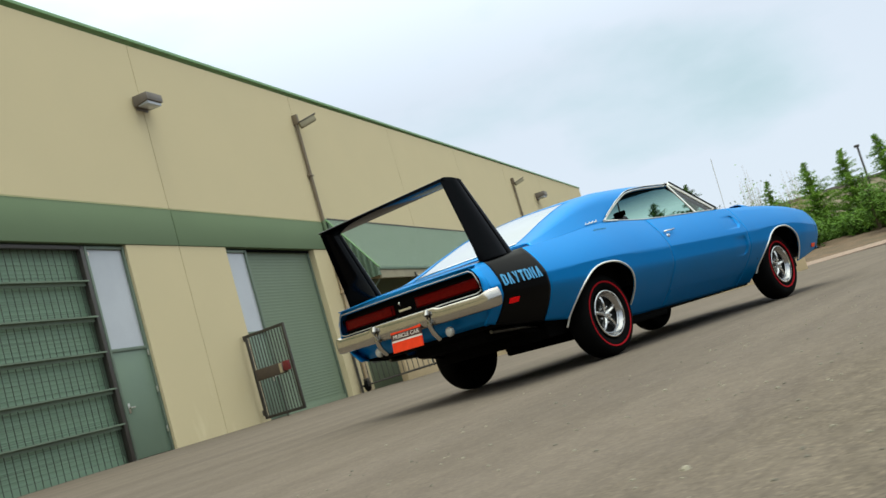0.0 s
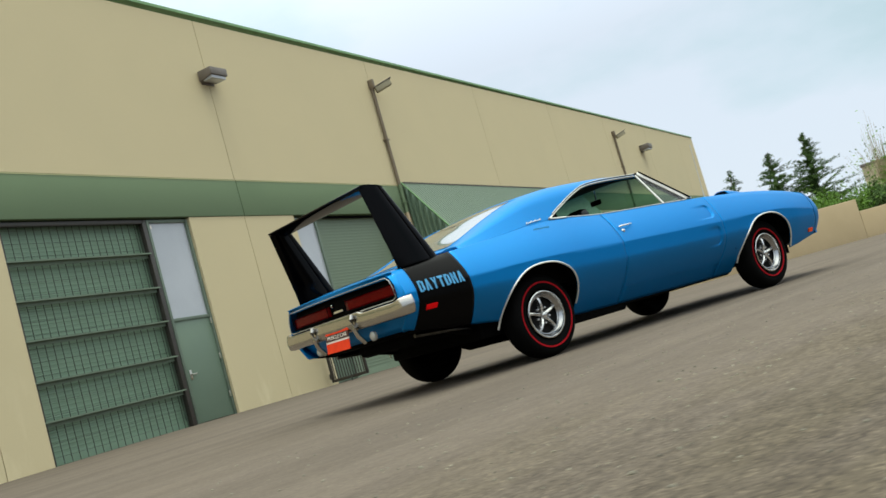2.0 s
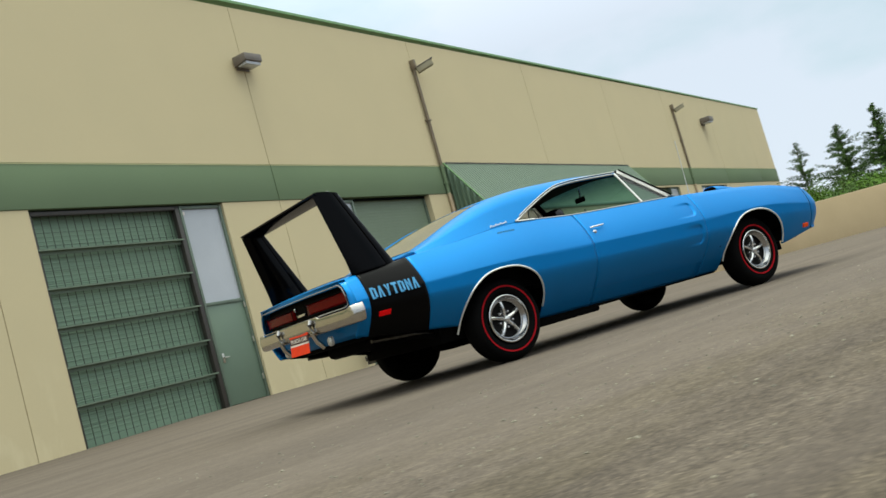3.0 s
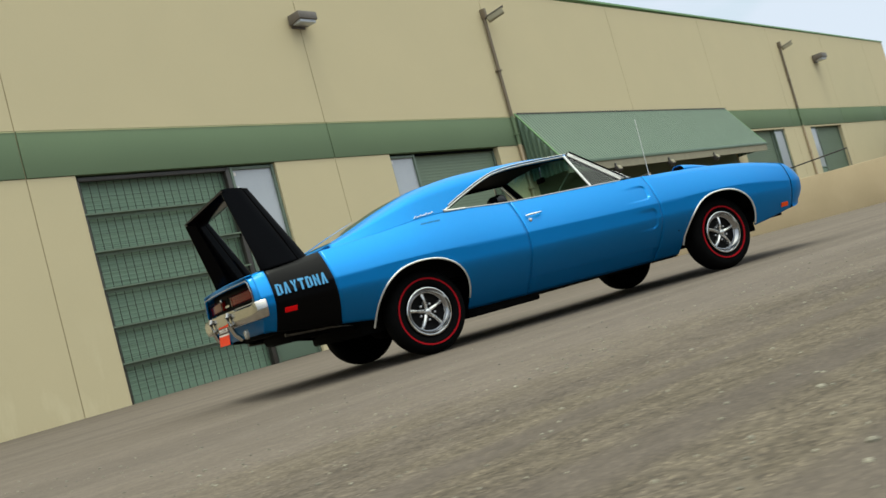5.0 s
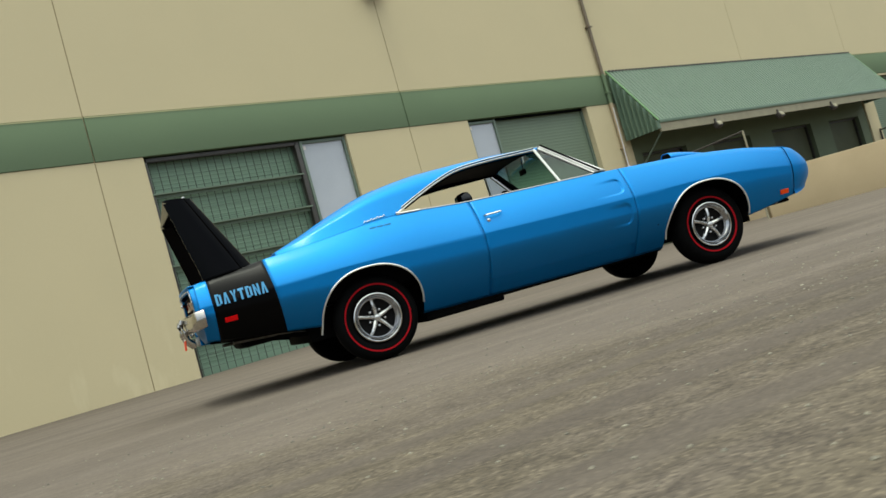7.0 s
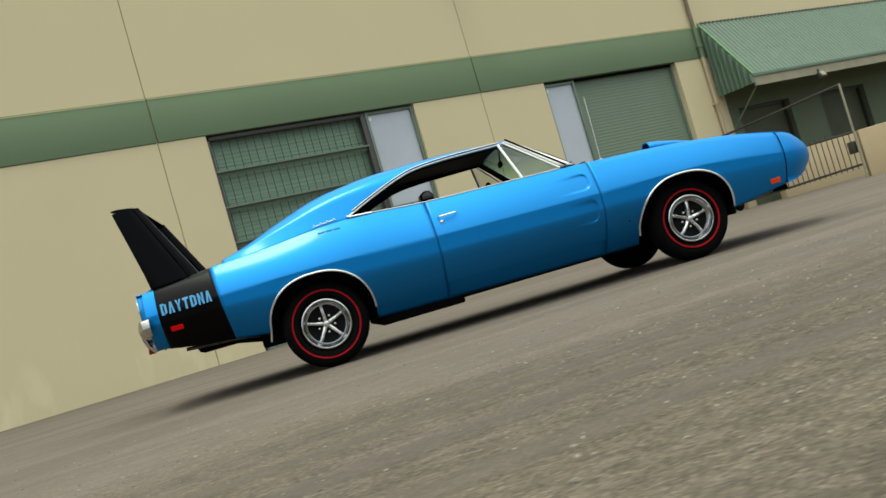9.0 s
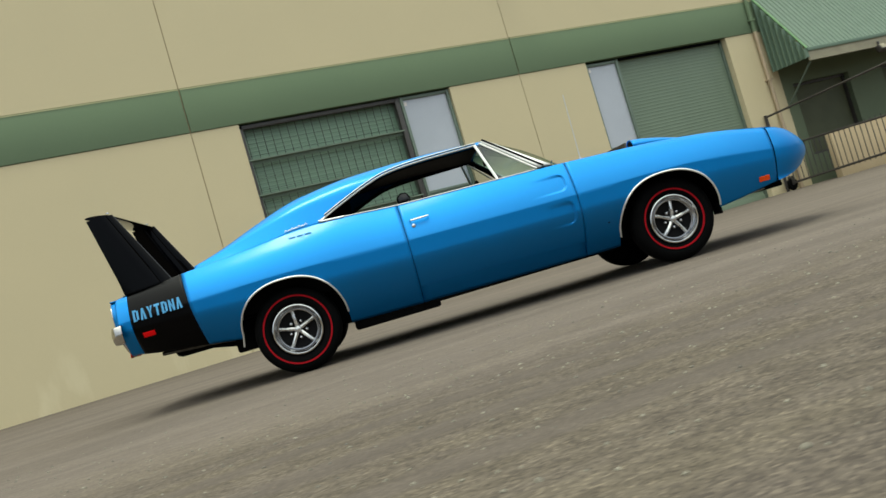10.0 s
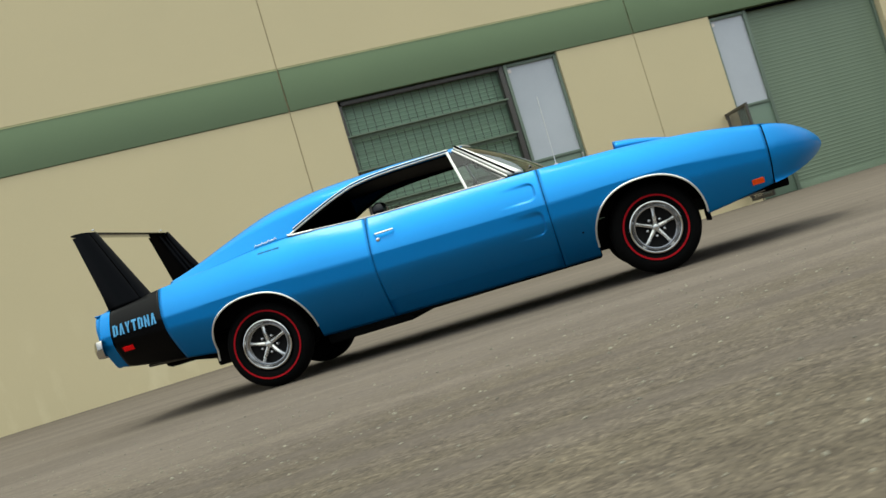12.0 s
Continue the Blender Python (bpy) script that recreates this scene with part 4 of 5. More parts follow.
v, f = lattice(lambda x, t: (x, we(x) * 0.695 * t, zc(x) + 0.004 + (ze(x) - zc(x)) * (0.695 * t) ** 2), span(-1.155, -0.724, 10), span(-1, 1, 15), flip=True)
link_mesh("deck_stripe", v, f, STRIPE, car, "satin black stripe over the deck, lightened for sky sheen", smooth=True)
v, f = lattice(lambda x, t: (x, 0.76 * t, 0.986 - 0.012 * abs(t) ** 2), span(2.22, 2.34, 4), span(-1, 1, 15), flip=True)
link_mesh("cowl", v, f, BLACK, car, "black cowl vent panel", smooth=True, thick=0.01)

# tyre-clearance scoops on the fender tops, open to the rear
def scoop(sgn):
    def p(u, t):
        x = 2.87 + 0.42 * u
        w = 0.20 * (1 - 0.35 * u**2)
        y0 = 0.60
        lift = 0.062 * (1 - u**1.6) * (max(0.0, 1 - abs(2 * t - 1) ** 3.2)) ** 0.7
        y = y0 + w * (t - 0.5)
        base = zc(x) + (ze(x) - zc(x)) * min(1, y / we(x)) ** 2
        return (x, sgn * y, base + 0.003 + lift)
    v, f = lattice(p, span(0, 1, 18), span(0, 1, 15), flip=sgn > 0)
    s = link_mesh("hood_scoop", v, f, PAINT, car, "blue fender-top scoop", smooth=True, thick=0.006)
    box("scoop_mouth", 2.874, 2.884, min(sgn * 0.53, sgn * 0.67), max(sgn * 0.53, sgn * 0.67), zc(2.87) - 0.01, zc(2.87) + 0.048, BLACK, car, "black scoop opening", 0.004)


scoop(-1)
scoop(1)

# nose cone
XN = 3.905


def front_section(k):
    """Closed section at the nose seam: k runs 0 to 4, top left round to bottom left."""
    def half(t):
        if t < 0.40:
            q = t / 0.40
            return we(XN) * q, zc(XN) + (ze(XN) - zc(XN)) * q**2
        if t < 0.85:
            z = ze(XN) + (zl(XN) - ze(XN)) * ((t - 0.40) / 0.45)
            return side_y(XN, z), z
        q = (t - 0.85) / 0.15
        return wl(XN) * (1 - q), zl(XN) - 0.004 * math.sin(q * math.pi)
    y, z = half(k if k <= 1 else 2 - k)
    return (y if k <= 1 else -y), z


def nose_pt(u, k):
    """The squared section at the seam melts into an oval that closes to a blunt bullet tip."""
    y, z = front_section(k)
    wy, zt, zb, z0 = 0.83, ze(XN) - 0.004, zl(XN), 0.604
    hz = zt - z0 if z > z0 else z0 - zb
    a = math.atan2((z - z0) / hz, y / wy)
    e = 2.6
    d = (abs(math.cos(a)) ** e + abs(math.sin(a)) ** e) ** (-1 / e)
    oval = u**1.1
    y += (wy * math.cos(a) * d - y) * oval
    z += (z0 + hz * math.sin(a) * d - z) * oval
    w = max(0.0, 1 - u**2.1) ** 0.62
    h = max(0.0, 1 - u**1.8) ** (0.70 if z > z0 else 0.80)
    return (seam_x(XN, z) * (1 - u) + (XN + 0.50) * u, y * w, z0 - 0.035 * u**1.5 + (z - z0) * h)


NK = span(0, 0.38, 10) + [0.395, 0.403, 0.412, 0.425, 0.445, 0.47] + span(0.5, 0.85, 14) + span(0.88, 1.0, 4)
NK = NK + [2 - k for k in NK[-2::-1]]
v, f = lattice(nose_pt, [0, 0.03] + [math.sin(t) for t in span(0.07, math.pi / 2, 26)], NK, flip=True)
link_mesh("nose_cone", v, f, PAINT, car, "long pointed blue nose cone", smooth=True, sharp=60)
v, f = lattice(lambda u, k: (seam_x(XN, front_section(k)[1]) - 0.03 + 0.04 * u, front_section(k)[0] * 0.982, 0.604 + (front_section(k)[1] - 0.604) * 0.975), [0, 1], NK, flip=True)
link_mesh("nose_seal", v, f, BLACK, car, "black seal between nose and fenders", smooth=True)
bm = bmesh.new()
add_box(bm, 3.82, 4.0, -0.54, 0.54, 0.335, 0.43, bevel=0.012)
for q in bm.verts:
    if q.co.z > 0.37:
        q.co.x += 0.02
    if q.co.z > 0.37 and q.co.x > 3.97:
        q.co.y *= 0.86
part("chin_spoiler", bm, BLACK, car, "black chin spoiler", smooth=True)
bm = bmesh.new()
add_box(bm, 3.42, 3.84, -0.64, 0.64, 0.335, 0.46, bevel=0.015)
for q in bm.verts:
    if q.co.z < 0.40 and q.co.x > 3.6:
        q.co.z += 0.02
part("lower_valance", bm, BLACK, car, "black lower front valance", smooth=True)
for s in (-1, 1):
    box("splash_flap", 3.345, 3.365, min(s * 0.66, s * 0.82), max(s * 0.66, s * 0.82), 0.262, 0.345, DARK, car, "black rubber splash flap", 0.005)
    tube("valance_edge", [(3.43, s * 0.642, 0.335), (3.60, s * 0.642, 0.343), (3.80, s * 0.64, 0.354)], 0.007, STEEL, car, "pale lower valance edge", n=6)

# roof, pillars and windows
wr = spl((-0.65, 0.735), (-0.3, 0.705), (0.0, 0.68), (0.5, 0.655), (1.2, 0.65), (1.8, 0.625))
zre = spl((-0.65, 0.985), (-0.44, 1.05), (-0.13, 1.165), (0.2, 1.268), (0.45, 1.312), (0.7, 1.335), (1.2, 1.342), (1.8, 1.322))
zrc = spl((-0.65, 0.995), (-0.44, 1.068), (-0.13, 1.19), (0.2, 1.298), (0.45, 1.345), (0.7, 1.368), (1.2, 1.378), (1.8, 1.355))
wtop = spl((0.358, 1.052), (0.55, 1.138), (0.81, 1.242), (0.95, 1.282), (1.1, 1.299), (1.3, 1.306), (1.8, 1.308))


def roof_low(x):
    return ze(x) - 0.004 if x <= 0.36 else min(wtop(x), zre(x) - 0.004)


def roof_curve(x, q):
    """Half section of the roof: flat crown, rounded shoulder, straight side down to the belt."""
    crown = Vector((wr(x) * 0.78, zrc(x) + (zre(x) - zrc(x)) * 0.55))
    corner = Vector((wr(x) + 0.012, zre(x) + 0.012))
    belt = Vector((we(x), ze(x) - 0.004))
    down = corner.lerp(belt, 0.42)
    if q < 0.35:
        t = q / 0.35
        return Vector((crown.x * t, zrc(x) + (crown.y - zrc(x)) * t**2))
    if q < 0.75:
        t = (q - 0.35) / 0.40
        return crown.lerp(corner, t).lerp(corner.lerp(down, t), t)
    return down.lerp(belt, (q - 0.75) / 0.25)


def roof_end(x):
    """Where the section stops: at the belt, or at the head of the side window."""
    if x <= 0.36:
        return 1.0
    a, b, z = 0.35, 1.0, roof_low(x)
    for _ in range(30):
        m_ = (a + b) / 2
        a, b = (m_, b) if roof_curve(x, m_).y > z else (a, m_)
    return (a + b) / 2


ROOF_END = {}


def roof_pt(x, s, sgn):
    if x not in ROOF_END:
        ROOF_END[x] = roof_end(x)
    p = roof_curve(x, s * ROOF_END[x])
    return (x, sgn * p.x, p.y)


GL = 0.38
RX = span(0.30, 0.36, 4) + [0.372, 0.39, 0.42, 0.46] + span(0.5, 1.79, 40)
for sgn in (-1, 1):
    v, f = lattice(lambda x, q: (x, sgn * roof_curve(x, q).x, roof_curve(x, q).y), RX, span(0, GL, 18), flip=sgn > 0)
    link_mesh("roof_half", v, f, PAINT, car, smooth=True, sharp=50, thick=0.018)
    def rail(x, t):
        end = roof_end(x)
        c = roof_curve(x, GL + (end - GL) * t)
        return (x, sgn * c.x, c.y)
    v, f = lattice(rail, span(-0.62, 0.28, 34) + RX, span(0, 1, 34), flip=sgn > 0)
    link_mesh("sail_panel", v, f, PAINT, car, "blue roof rail and sail panel", smooth=True, sharp=60, thick=0.018)
    tube("rail_lining", [(x, sgn * (roof_curve(x, roof_end(x)).x - 0.035), roof_curve(x, roof_end(x)).y - 0.006) for x in [0.46] + span(0.5, 1.75, 30)], 0.014, BLACK, car, "black roof rail lining", n=8)
    # bright window surround
    rim = [roof_pt(x, 1.0, sgn) for x in [0.362, 0.372, 0.39, 0.42, 0.46] + span(0.5, 1.69, 30)]
    rim = [(a, b + sgn * 0.006, c) for a, b, c in rim]
    sill = [(x, sgn * (we(x) - 0.002), ze(x) + 0.004) for x in span(2.05, 0.40, 30)]
    hook = [(x, sgn * (we(x) + 0.002), ze(x) + dz) for x, dz in ((0.56, 0.005), (0.45, 0.006), (0.39, 0.009), (0.366, 0.018))]
    tube("window_moulding", hook + rim[1:], 0.0075, MOULD, car, "bright window moulding", n=6)
    tube("drip_rail", [(a, b + sgn * 0.010, c + 0.019) for a, b, c in rim[3:]], 0.0032, MOULD, car, "bright drip rail", n=6)
    tube("drip_gap", [(a, b + sgn * 0.005, c + 0.012) for a, b, c in rim[3:]], 0.0042, BLACK, car, "black gap under the drip rail", n=6)
    tube("sill_trim", sill[:-1], 0.005, PILLAR, car, "bright sill trim", n=6)
    # vent window
    post = [(1.68, sgn * (wr(1.67) + 0.02), 1.306), (1.758, sgn * (we(1.74) - 0.01), 0.993)]
    tube("vent_post", post, 0.011, MOULD, car, "bright vent window post", n=6)
    top = (1.722, sgn * (wr(1.72) + 0.014), 1.312)
    low = (2.07, sgn * (we(2.07) - 0.012), 0.990)
    vv = [post[0], top, low, post[1]]
    link_mesh("vent_glass", [tuple(Vector(p) - Vector((0, sgn * 0.004, 0))) for p in vv], [(0, 1, 2, 3)], CARGLASS, car, "clear vent window")
    # pale pillar: a band from the vent window's edge to the edge of the windshield, with a dark gap line
    inner = [Vector((1.765, sgn * 0.612, 1.336)), Vector((2.19, sgn * 0.79, 0.992))]
    outer = [Vector(top) + Vector((0.012, 0, 0.012)), Vector(low) + Vector((0.02, 0, 0.004))]
    v, f = lattice(lambda u, t: outer[0].lerp(outer[1], u).lerp(inner[0].lerp(inner[1], u), t) + Vector((0.004, sgn * 0.006, 0.006)) * math.sin(math.pi * t), span(0, 1, 8), span(0, 1, 6), flip=sgn < 0)
    link_mesh("windshield_pillar", v, f, MOULD, car, "bright windshield pillar", smooth=True, thick=0.02)
    tube("vent_frame", [Vector(top), Vector(low)], 0.008, MOULD, car, "bright vent window frame", n=6)
    tube("pillar_inner_lining", [inner[k].lerp(outer[k], 0.35) - Vector((0.012, sgn * 0.034, 0.012)) for k in (0, 1)], 0.026, BLACK, car, "black inner pillar trim", n=8)
    tube("pillar_gap", [outer[k].lerp(inner[k], 0.30) + Vector((0.005, sgn * 0.008, 0.007)) for k in (0, 1)], 0.008, BLACK, car, "black gap in the pillar", n=6)


def shield(u, v_):
    a = Vector((1.81 - 0.05 * u * u, 0.61 * u, 1.355 - 0.03 * u * u))
    b = Vector((2.40 - 0.21 * u * u, 0.79 * u, 0.985))
    p = a.lerp(b, v_)
    return tuple(p + Vector((0.5, 0, 0.8)).normalized() * 0.03 * math.sin(math.pi * v_) * (1 - u**4))


v, f = lattice(shield, span(-1, 1, 21), span(0, 1, 10))
link_mesh("windshield", v, f, SHADEGLASS, car, "curved green-tinted windshield with dark top band", smooth=True)
tube("header_trim", [(1.815 - 0.05 * u * u, 0.61 * u, 1.358 - 0.03 * u * u) for u in span(-1, 1, 21)], 0.008, PILLAR, car, n=6)
for sgn in (-1, 1):
    tube("wiper", [(2.38, sgn * 0.1, 1.0), (2.30, sgn * 0.32 + 0.1, 1.02), (2.24, sgn * 0.6, 1.03)], 0.006, STEEL, car, "steel wiper arm", n=5)
tube("aerial", [(2.43, -0.745, 0.955), (2.435, -0.745, 1.2), (2.44, -0.745, 1.485)], 0.0036, AERIAL, car, "thin pale aerial", n=5)
revolve("aerial_base", [(0.0, 0.02), (0.018, 0.0), (0.02, -0.01), (0.0, -0.012)], CHROME, car, n=12, centre=(2.43, -0.745, 0.962))


def rear_glass(x, t):
    p = roof_curve(x, abs(t) * GL)
    return (x, math.copysign(p.x, t), p.y - 0.002)


v, f = lattice(rear_glass, span(-0.52, 0.30, 26), span(-1, 1, 21), flip=True)
link_mesh("rear_window", v, f, REARGLASS, car, "flush sloping rear window", smooth=True)
for sgn in (-1, 1):
    tube("rear_window_trim", [(x, sgn * rear_glass(x, 1)[1], rear_glass(x, 1)[2] + 0.002) for x in span(-0.53, 0.30, 24)], 0.004, PAINT, car, "blue rear window edge", n=6)
tube("rear_window_trim", [(-0.535, rear_glass(-0.535, t)[1], rear_glass(-0.535, t)[2] + 0.002) for t in span(-1, 1, 16)], 0.006, CHROME, car, n=6)
v, f = lattice(lambda x, t: (x, wr(x) * 0.97 * t, zrc(x) + (zre(x) - zrc(x)) * abs(t) ** 2.4 - 0.004), span(-0.62, -0.50, 5), span(-1, 1, 15), flip=True)
link_mesh("window_shelf", v, f, PAINT, car, "blue panel below the rear window", smooth=True, thick=0.01)
# headliner
v, f = lattice(lambda x, t: (x, wr(x) * 0.97 * t, zrc(x) + (zre(x) - zrc(x)) * abs(t) ** 2.4 - 0.03), span(0.2, 1.76, 20), span(-1, 1, 15))
link_mesh("headliner", v, f, BLACK, car, "black headliner", smooth=True)
for sgn in (-1, 1):
    v, f = lattice(lambda x, s: tuple(Vector(roof_pt(x, s, sgn)) - Vector((0, sgn * 0.028, 0.02 * (1 - s)))), span(-0.5, 0.62, 24), span(0.4, 1, 12))
    link_mesh("pillar_lining", v, f, BLACK, car, "black pillar lining", smooth=True)

# cabin
for nm, b in (("floor_mat", (-0.45, 2.29, -0.73, 0.73, 0.505, 0.52)), ("firewall", (2.30, 2.34, -0.68, 0.68, 0.24, 0.95)), ("seat_bulkhead", (-0.45, -0.41, -0.70, 0.70, 0.52, 0.925)), ("parcel_shelf", (-0.45, 0.32, -0.72, 0.72, 0.93, 0.95)), ("door_lining", (-0.40, 2.29, -0.78, -0.74, 0.53, 0.97)), ("door_lining", (-0.40, 2.29, 0.74, 0.78, 0.53, 0.97))):
    box(nm, *b, BLACK, car, "black cabin lining", 0.004)
bm = bmesh.new()
add_box(bm, 1.98, 2.30, -0.70, 0.70, 0.70, 0.97, bevel=0.05)
part("dashboard", bm, VINYL, car, "black padded dashboard", smooth=True)


def seat(y):
    bm = bmesh.new()
    add_box(bm, 1.12, 1.62, y - 0.25, y + 0.25, 0.52, 0.66, bevel=0.06)
    part("seat_cushion", bm, VINYL, car, "black vinyl bucket seat cushion", smooth=True)
    m = Matrix.Translation((1.17, y, 0.55)) @ Euler((0, radians(-14), 0)).to_matrix().to_4x4()
    part("seat_backrest", add_box(bmesh.new(), -0.08, 0.08, -0.24, 0.24, 0.0, 0.47, bevel=0.06), VINYL, car, "black vinyl bucket seat back", smooth=True).matrix_local = m
    part("headrest", add_box(bmesh.new(), -0.055, 0.055, -0.115, 0.115, 0.46, 0.585, bevel=0.05), VINYL, car, "rounded black headrest", smooth=True).matrix_local = m


seat(-0.45)
seat(0.45)
part("rear_seat", add_box(add_box(bmesh.new(), 0.15, 0.65, -0.62, 0.62, 0.52, 0.64, bevel=0.05), 0.0, 0.22, -0.62, 0.62, 0.53, 0.92, bevel=0.06), VINYL, car, "black vinyl rear bench", smooth=True)
ring = [(1.72 + 0.05 * math.sin(a) * 0.5, 0.42 + 0.19 * math.cos(a), 0.93 + 0.18 * math.sin(a)) for a in span(0, 2 * math.pi * 31 / 32, 32)]
tube("steering_wheel", ring, 0.013, BLACK, car, "thin black steering wheel", n=6, closed=True)
tube("steering_column", [(1.72, 0.42, 0.93), (2.05, 0.42, 0.80)], 0.03, BLACK, car)
tube("steering_spoke", [(1.72, 0.24, 0.93), (1.735, 0.42, 0.92), (1.72, 0.60, 0.93)], 0.012, STEEL, car)
box("rear_view_mirror", 1.80, 1.82, -0.055, 0.085, 1.185, 1.235, BLACK, car, "black rear-view mirror", 0.012)
tube("mirror_stem", [(1.815, 0.01, 1.23), (1.83, 0.01, 1.33)], 0.008, STEEL, car)

# underside
def dark_box(name, *b, bevel=0.02):
    part(name, add_box(bmesh.new(), *b, bevel=bevel), DARK, car, smooth=True)


dark_box("floor_pan", -0.5, 3.2, -0.62, 0.62, 0.27, 0.50)
dark_box("frame_rail", 0.41, 1.09, -0.67, 0.67, 0.185, 0.25)
dark_box("sill_box", 0.41, 2.56, -0.68, 0.68, 0.222, 0.35)
dark_box("trunk_floor", -1.07, -0.45, -0.68, 0.68, 0.455, 0.62)
dark_box("radiator_shroud", 3.38, 3.86, -0.62, 0.62, 0.42, 0.60)
for c, r, h, z0 in ARCHES:
    dark_box("wheel_well_roof", c - 0.43, c + 0.43, -0.84, 0.84, 0.745, 0.80)
    dark_box("wheel_well_wall", c - 0.445, c - 0.415, -0.84, 0.84, 0.50, 0.74, bevel=0.004)
    dark_box("wheel_well_wall", c + 0.415, c + 0.445, -0.84, 0.84, 0.50, 0.74, bevel=0.004)
    dark_box("wheel_well_side", c - 0.41, c + 0.41, -0.60, 0.60, 0.51, 0.74, bevel=0.004)
tube("rear_axle", [(0, -0.68, 0.34), (0, 0.68, 0.34)], 0.05, DARK, car)
part("differential", add_box(bmesh.new(), -0.16, 0.16, -0.17, 0.17, 0.2, 0.46, bevel=0.08), DARK, car, smooth=True)
part("fuel_tank", add_box(bmesh.new(), -1.0, -0.45, -0.45, 0.35, 0.365, 0.48, bevel=0.05), DARK, car, smooth=True)
for s in (-1, 1):
    tube("exhaust_pipe", [(0.5, s * 0.40, 0.25), (-0.3, s * 0.50, 0.33), (-0.7, s * 0.56, 0.405), (-1.06, s * 0.57, 0.43)], 0.015, PIPE_M, car, "dull steel exhaust pipe", n=10)
    tube("leaf_spring", [(-0.75, s * 0.55, 0.40), (-0.3, s * 0.55, 0.30), (0.3, s * 0.55, 0.27), (0.6, s * 0.55, 0.30)], 0.02, DARK, car, n=6)


# tail
def tail_x(y):
    return -1.328 + 0.048 * (abs(y) / 0.85) ** 2


def tail_tuck(z):
    """The lower tail slopes in under the bumper."""
    return 0.10 * max(0.0, (0.66 - z) / 0.22)


def tail_half(z):
    """Half width of the flat of the tail at height z; beyond it the ends round off to the side skins."""
    return min(0.805, side_y(-1.25, z) - 0.022)


def tail_sheet(name, y0, y1, z0, z1, off, material, label="", ny=25, nz=6, thick=0.012, full=False):
    v, f = lattice(lambda y, z: (tail_x(y) + off + tail_tuck(z), y * (tail_half(z) if full else 1), z), span(y0, y1, ny), span(z0, z1, nz))
    return link_mesh(name, v, f, material, car, label, smooth=True, thick=thick)


tail_sheet("tail_panel", -1, 1, 0.872, 0.912, 0.0, PAINT, "blue tail panel top", full=True)
for s in (-1, 1):
    # rounded ends that join the tail to the side skins
    v, f = lattice(lambda t, z: (tail_x(tail_half(z)) + (-1.25 - tail_x(tail_half(z))) * math.sin(t * math.pi / 2) ** 2 + (tail_tuck(z) + 0.02 * min(1.0, max(0.0, (0.70 - z) / 0.04))) * (1 - t) ** 2, s * (tail_half(z) + (side_y(-1.25, z) - tail_half(z)) * t), z), span(0, 1, 10), span(0.485, 0.905, 24), flip=s < 0)
    link_mesh("tail_end", v, f, PAINT, car, "blue rounded tail end", smooth=True, thick=0.012)
v, f = lattice(lambda y, t: (tail_x(y) + (-1.25 - tail_x(y)) * t, y, 0.912 + (zc(-1.25) + (ze(-1.25) - zc(-1.25)) * (y / 0.77) ** 2 - 0.912) * math.sin(t * math.pi / 2)), span(-0.765, 0.765, 25), span(0, 1, 6))
link_mesh("tail_lip", v, f, PAINT, car, "blue rear edge of the deck", smooth=True, thick=0.01)
tail_sheet("tail_recess", -1, 1, 0.68, 0.885, 0.055, BLACK, "black recessed tail lamp panel", full=True)
tail_sheet("rear_valance", -1, 1, 0.485, 0.69, 0.02, PAINT, "blue rear valance", full=True)
rec = [(y, 0.880) for y in span(-0.725, 0.725, 24)] + [(0.765, 0.855), (0.79, 0.79), (0.795, 0.725)] + [(y, 0.712) for y in span(0.75, -0.75, 24)] + [(-0.795, 0.725), (-0.79, 0.79), (-0.765, 0.855)]
tube("tail_trim", [(tail_x(y) - 0.003, y, z) for y, z in rec], 0.0038, PILLAR, car, "bright tail panel surround", n=6, closed=True)
for s in (-1, 1):
    a, b = sorted((s * 0.13, s * 0.76))
    tail_sheet("tail_lamp", a, b, 0.746, 0.824, 0.035, TAILRED, "long dark red tail lamp", ny=16, thick=0.03)
    lo, hi = 0.738, 0.832
    loop = [(y, hi) for y in span(a, b, 10)] + [(b, (lo + hi) / 2)] + [(y, lo) for y in span(b, a, 10)] + [(a, (lo + hi) / 2)]
    tube("lamp_bezel", [(tail_x(y) + 0.022, y, z) for y, z in loop], 0.004, BLACK, car, n=5, closed=True)
box("tail_badge", -1.292, -1.282, -0.07, 0.07, 0.755, 0.775, CHROME, car, "bright tail badge", 0.003)
revolve("deck_lock", [(0.0, -0.01), (0.014, -0.008), (0.016, 0.0), (0.0, 0.002)], CHROME, car, n=14, centre=(-1.325, 0, 0.815)).rotation_euler = (0, 0, 0)

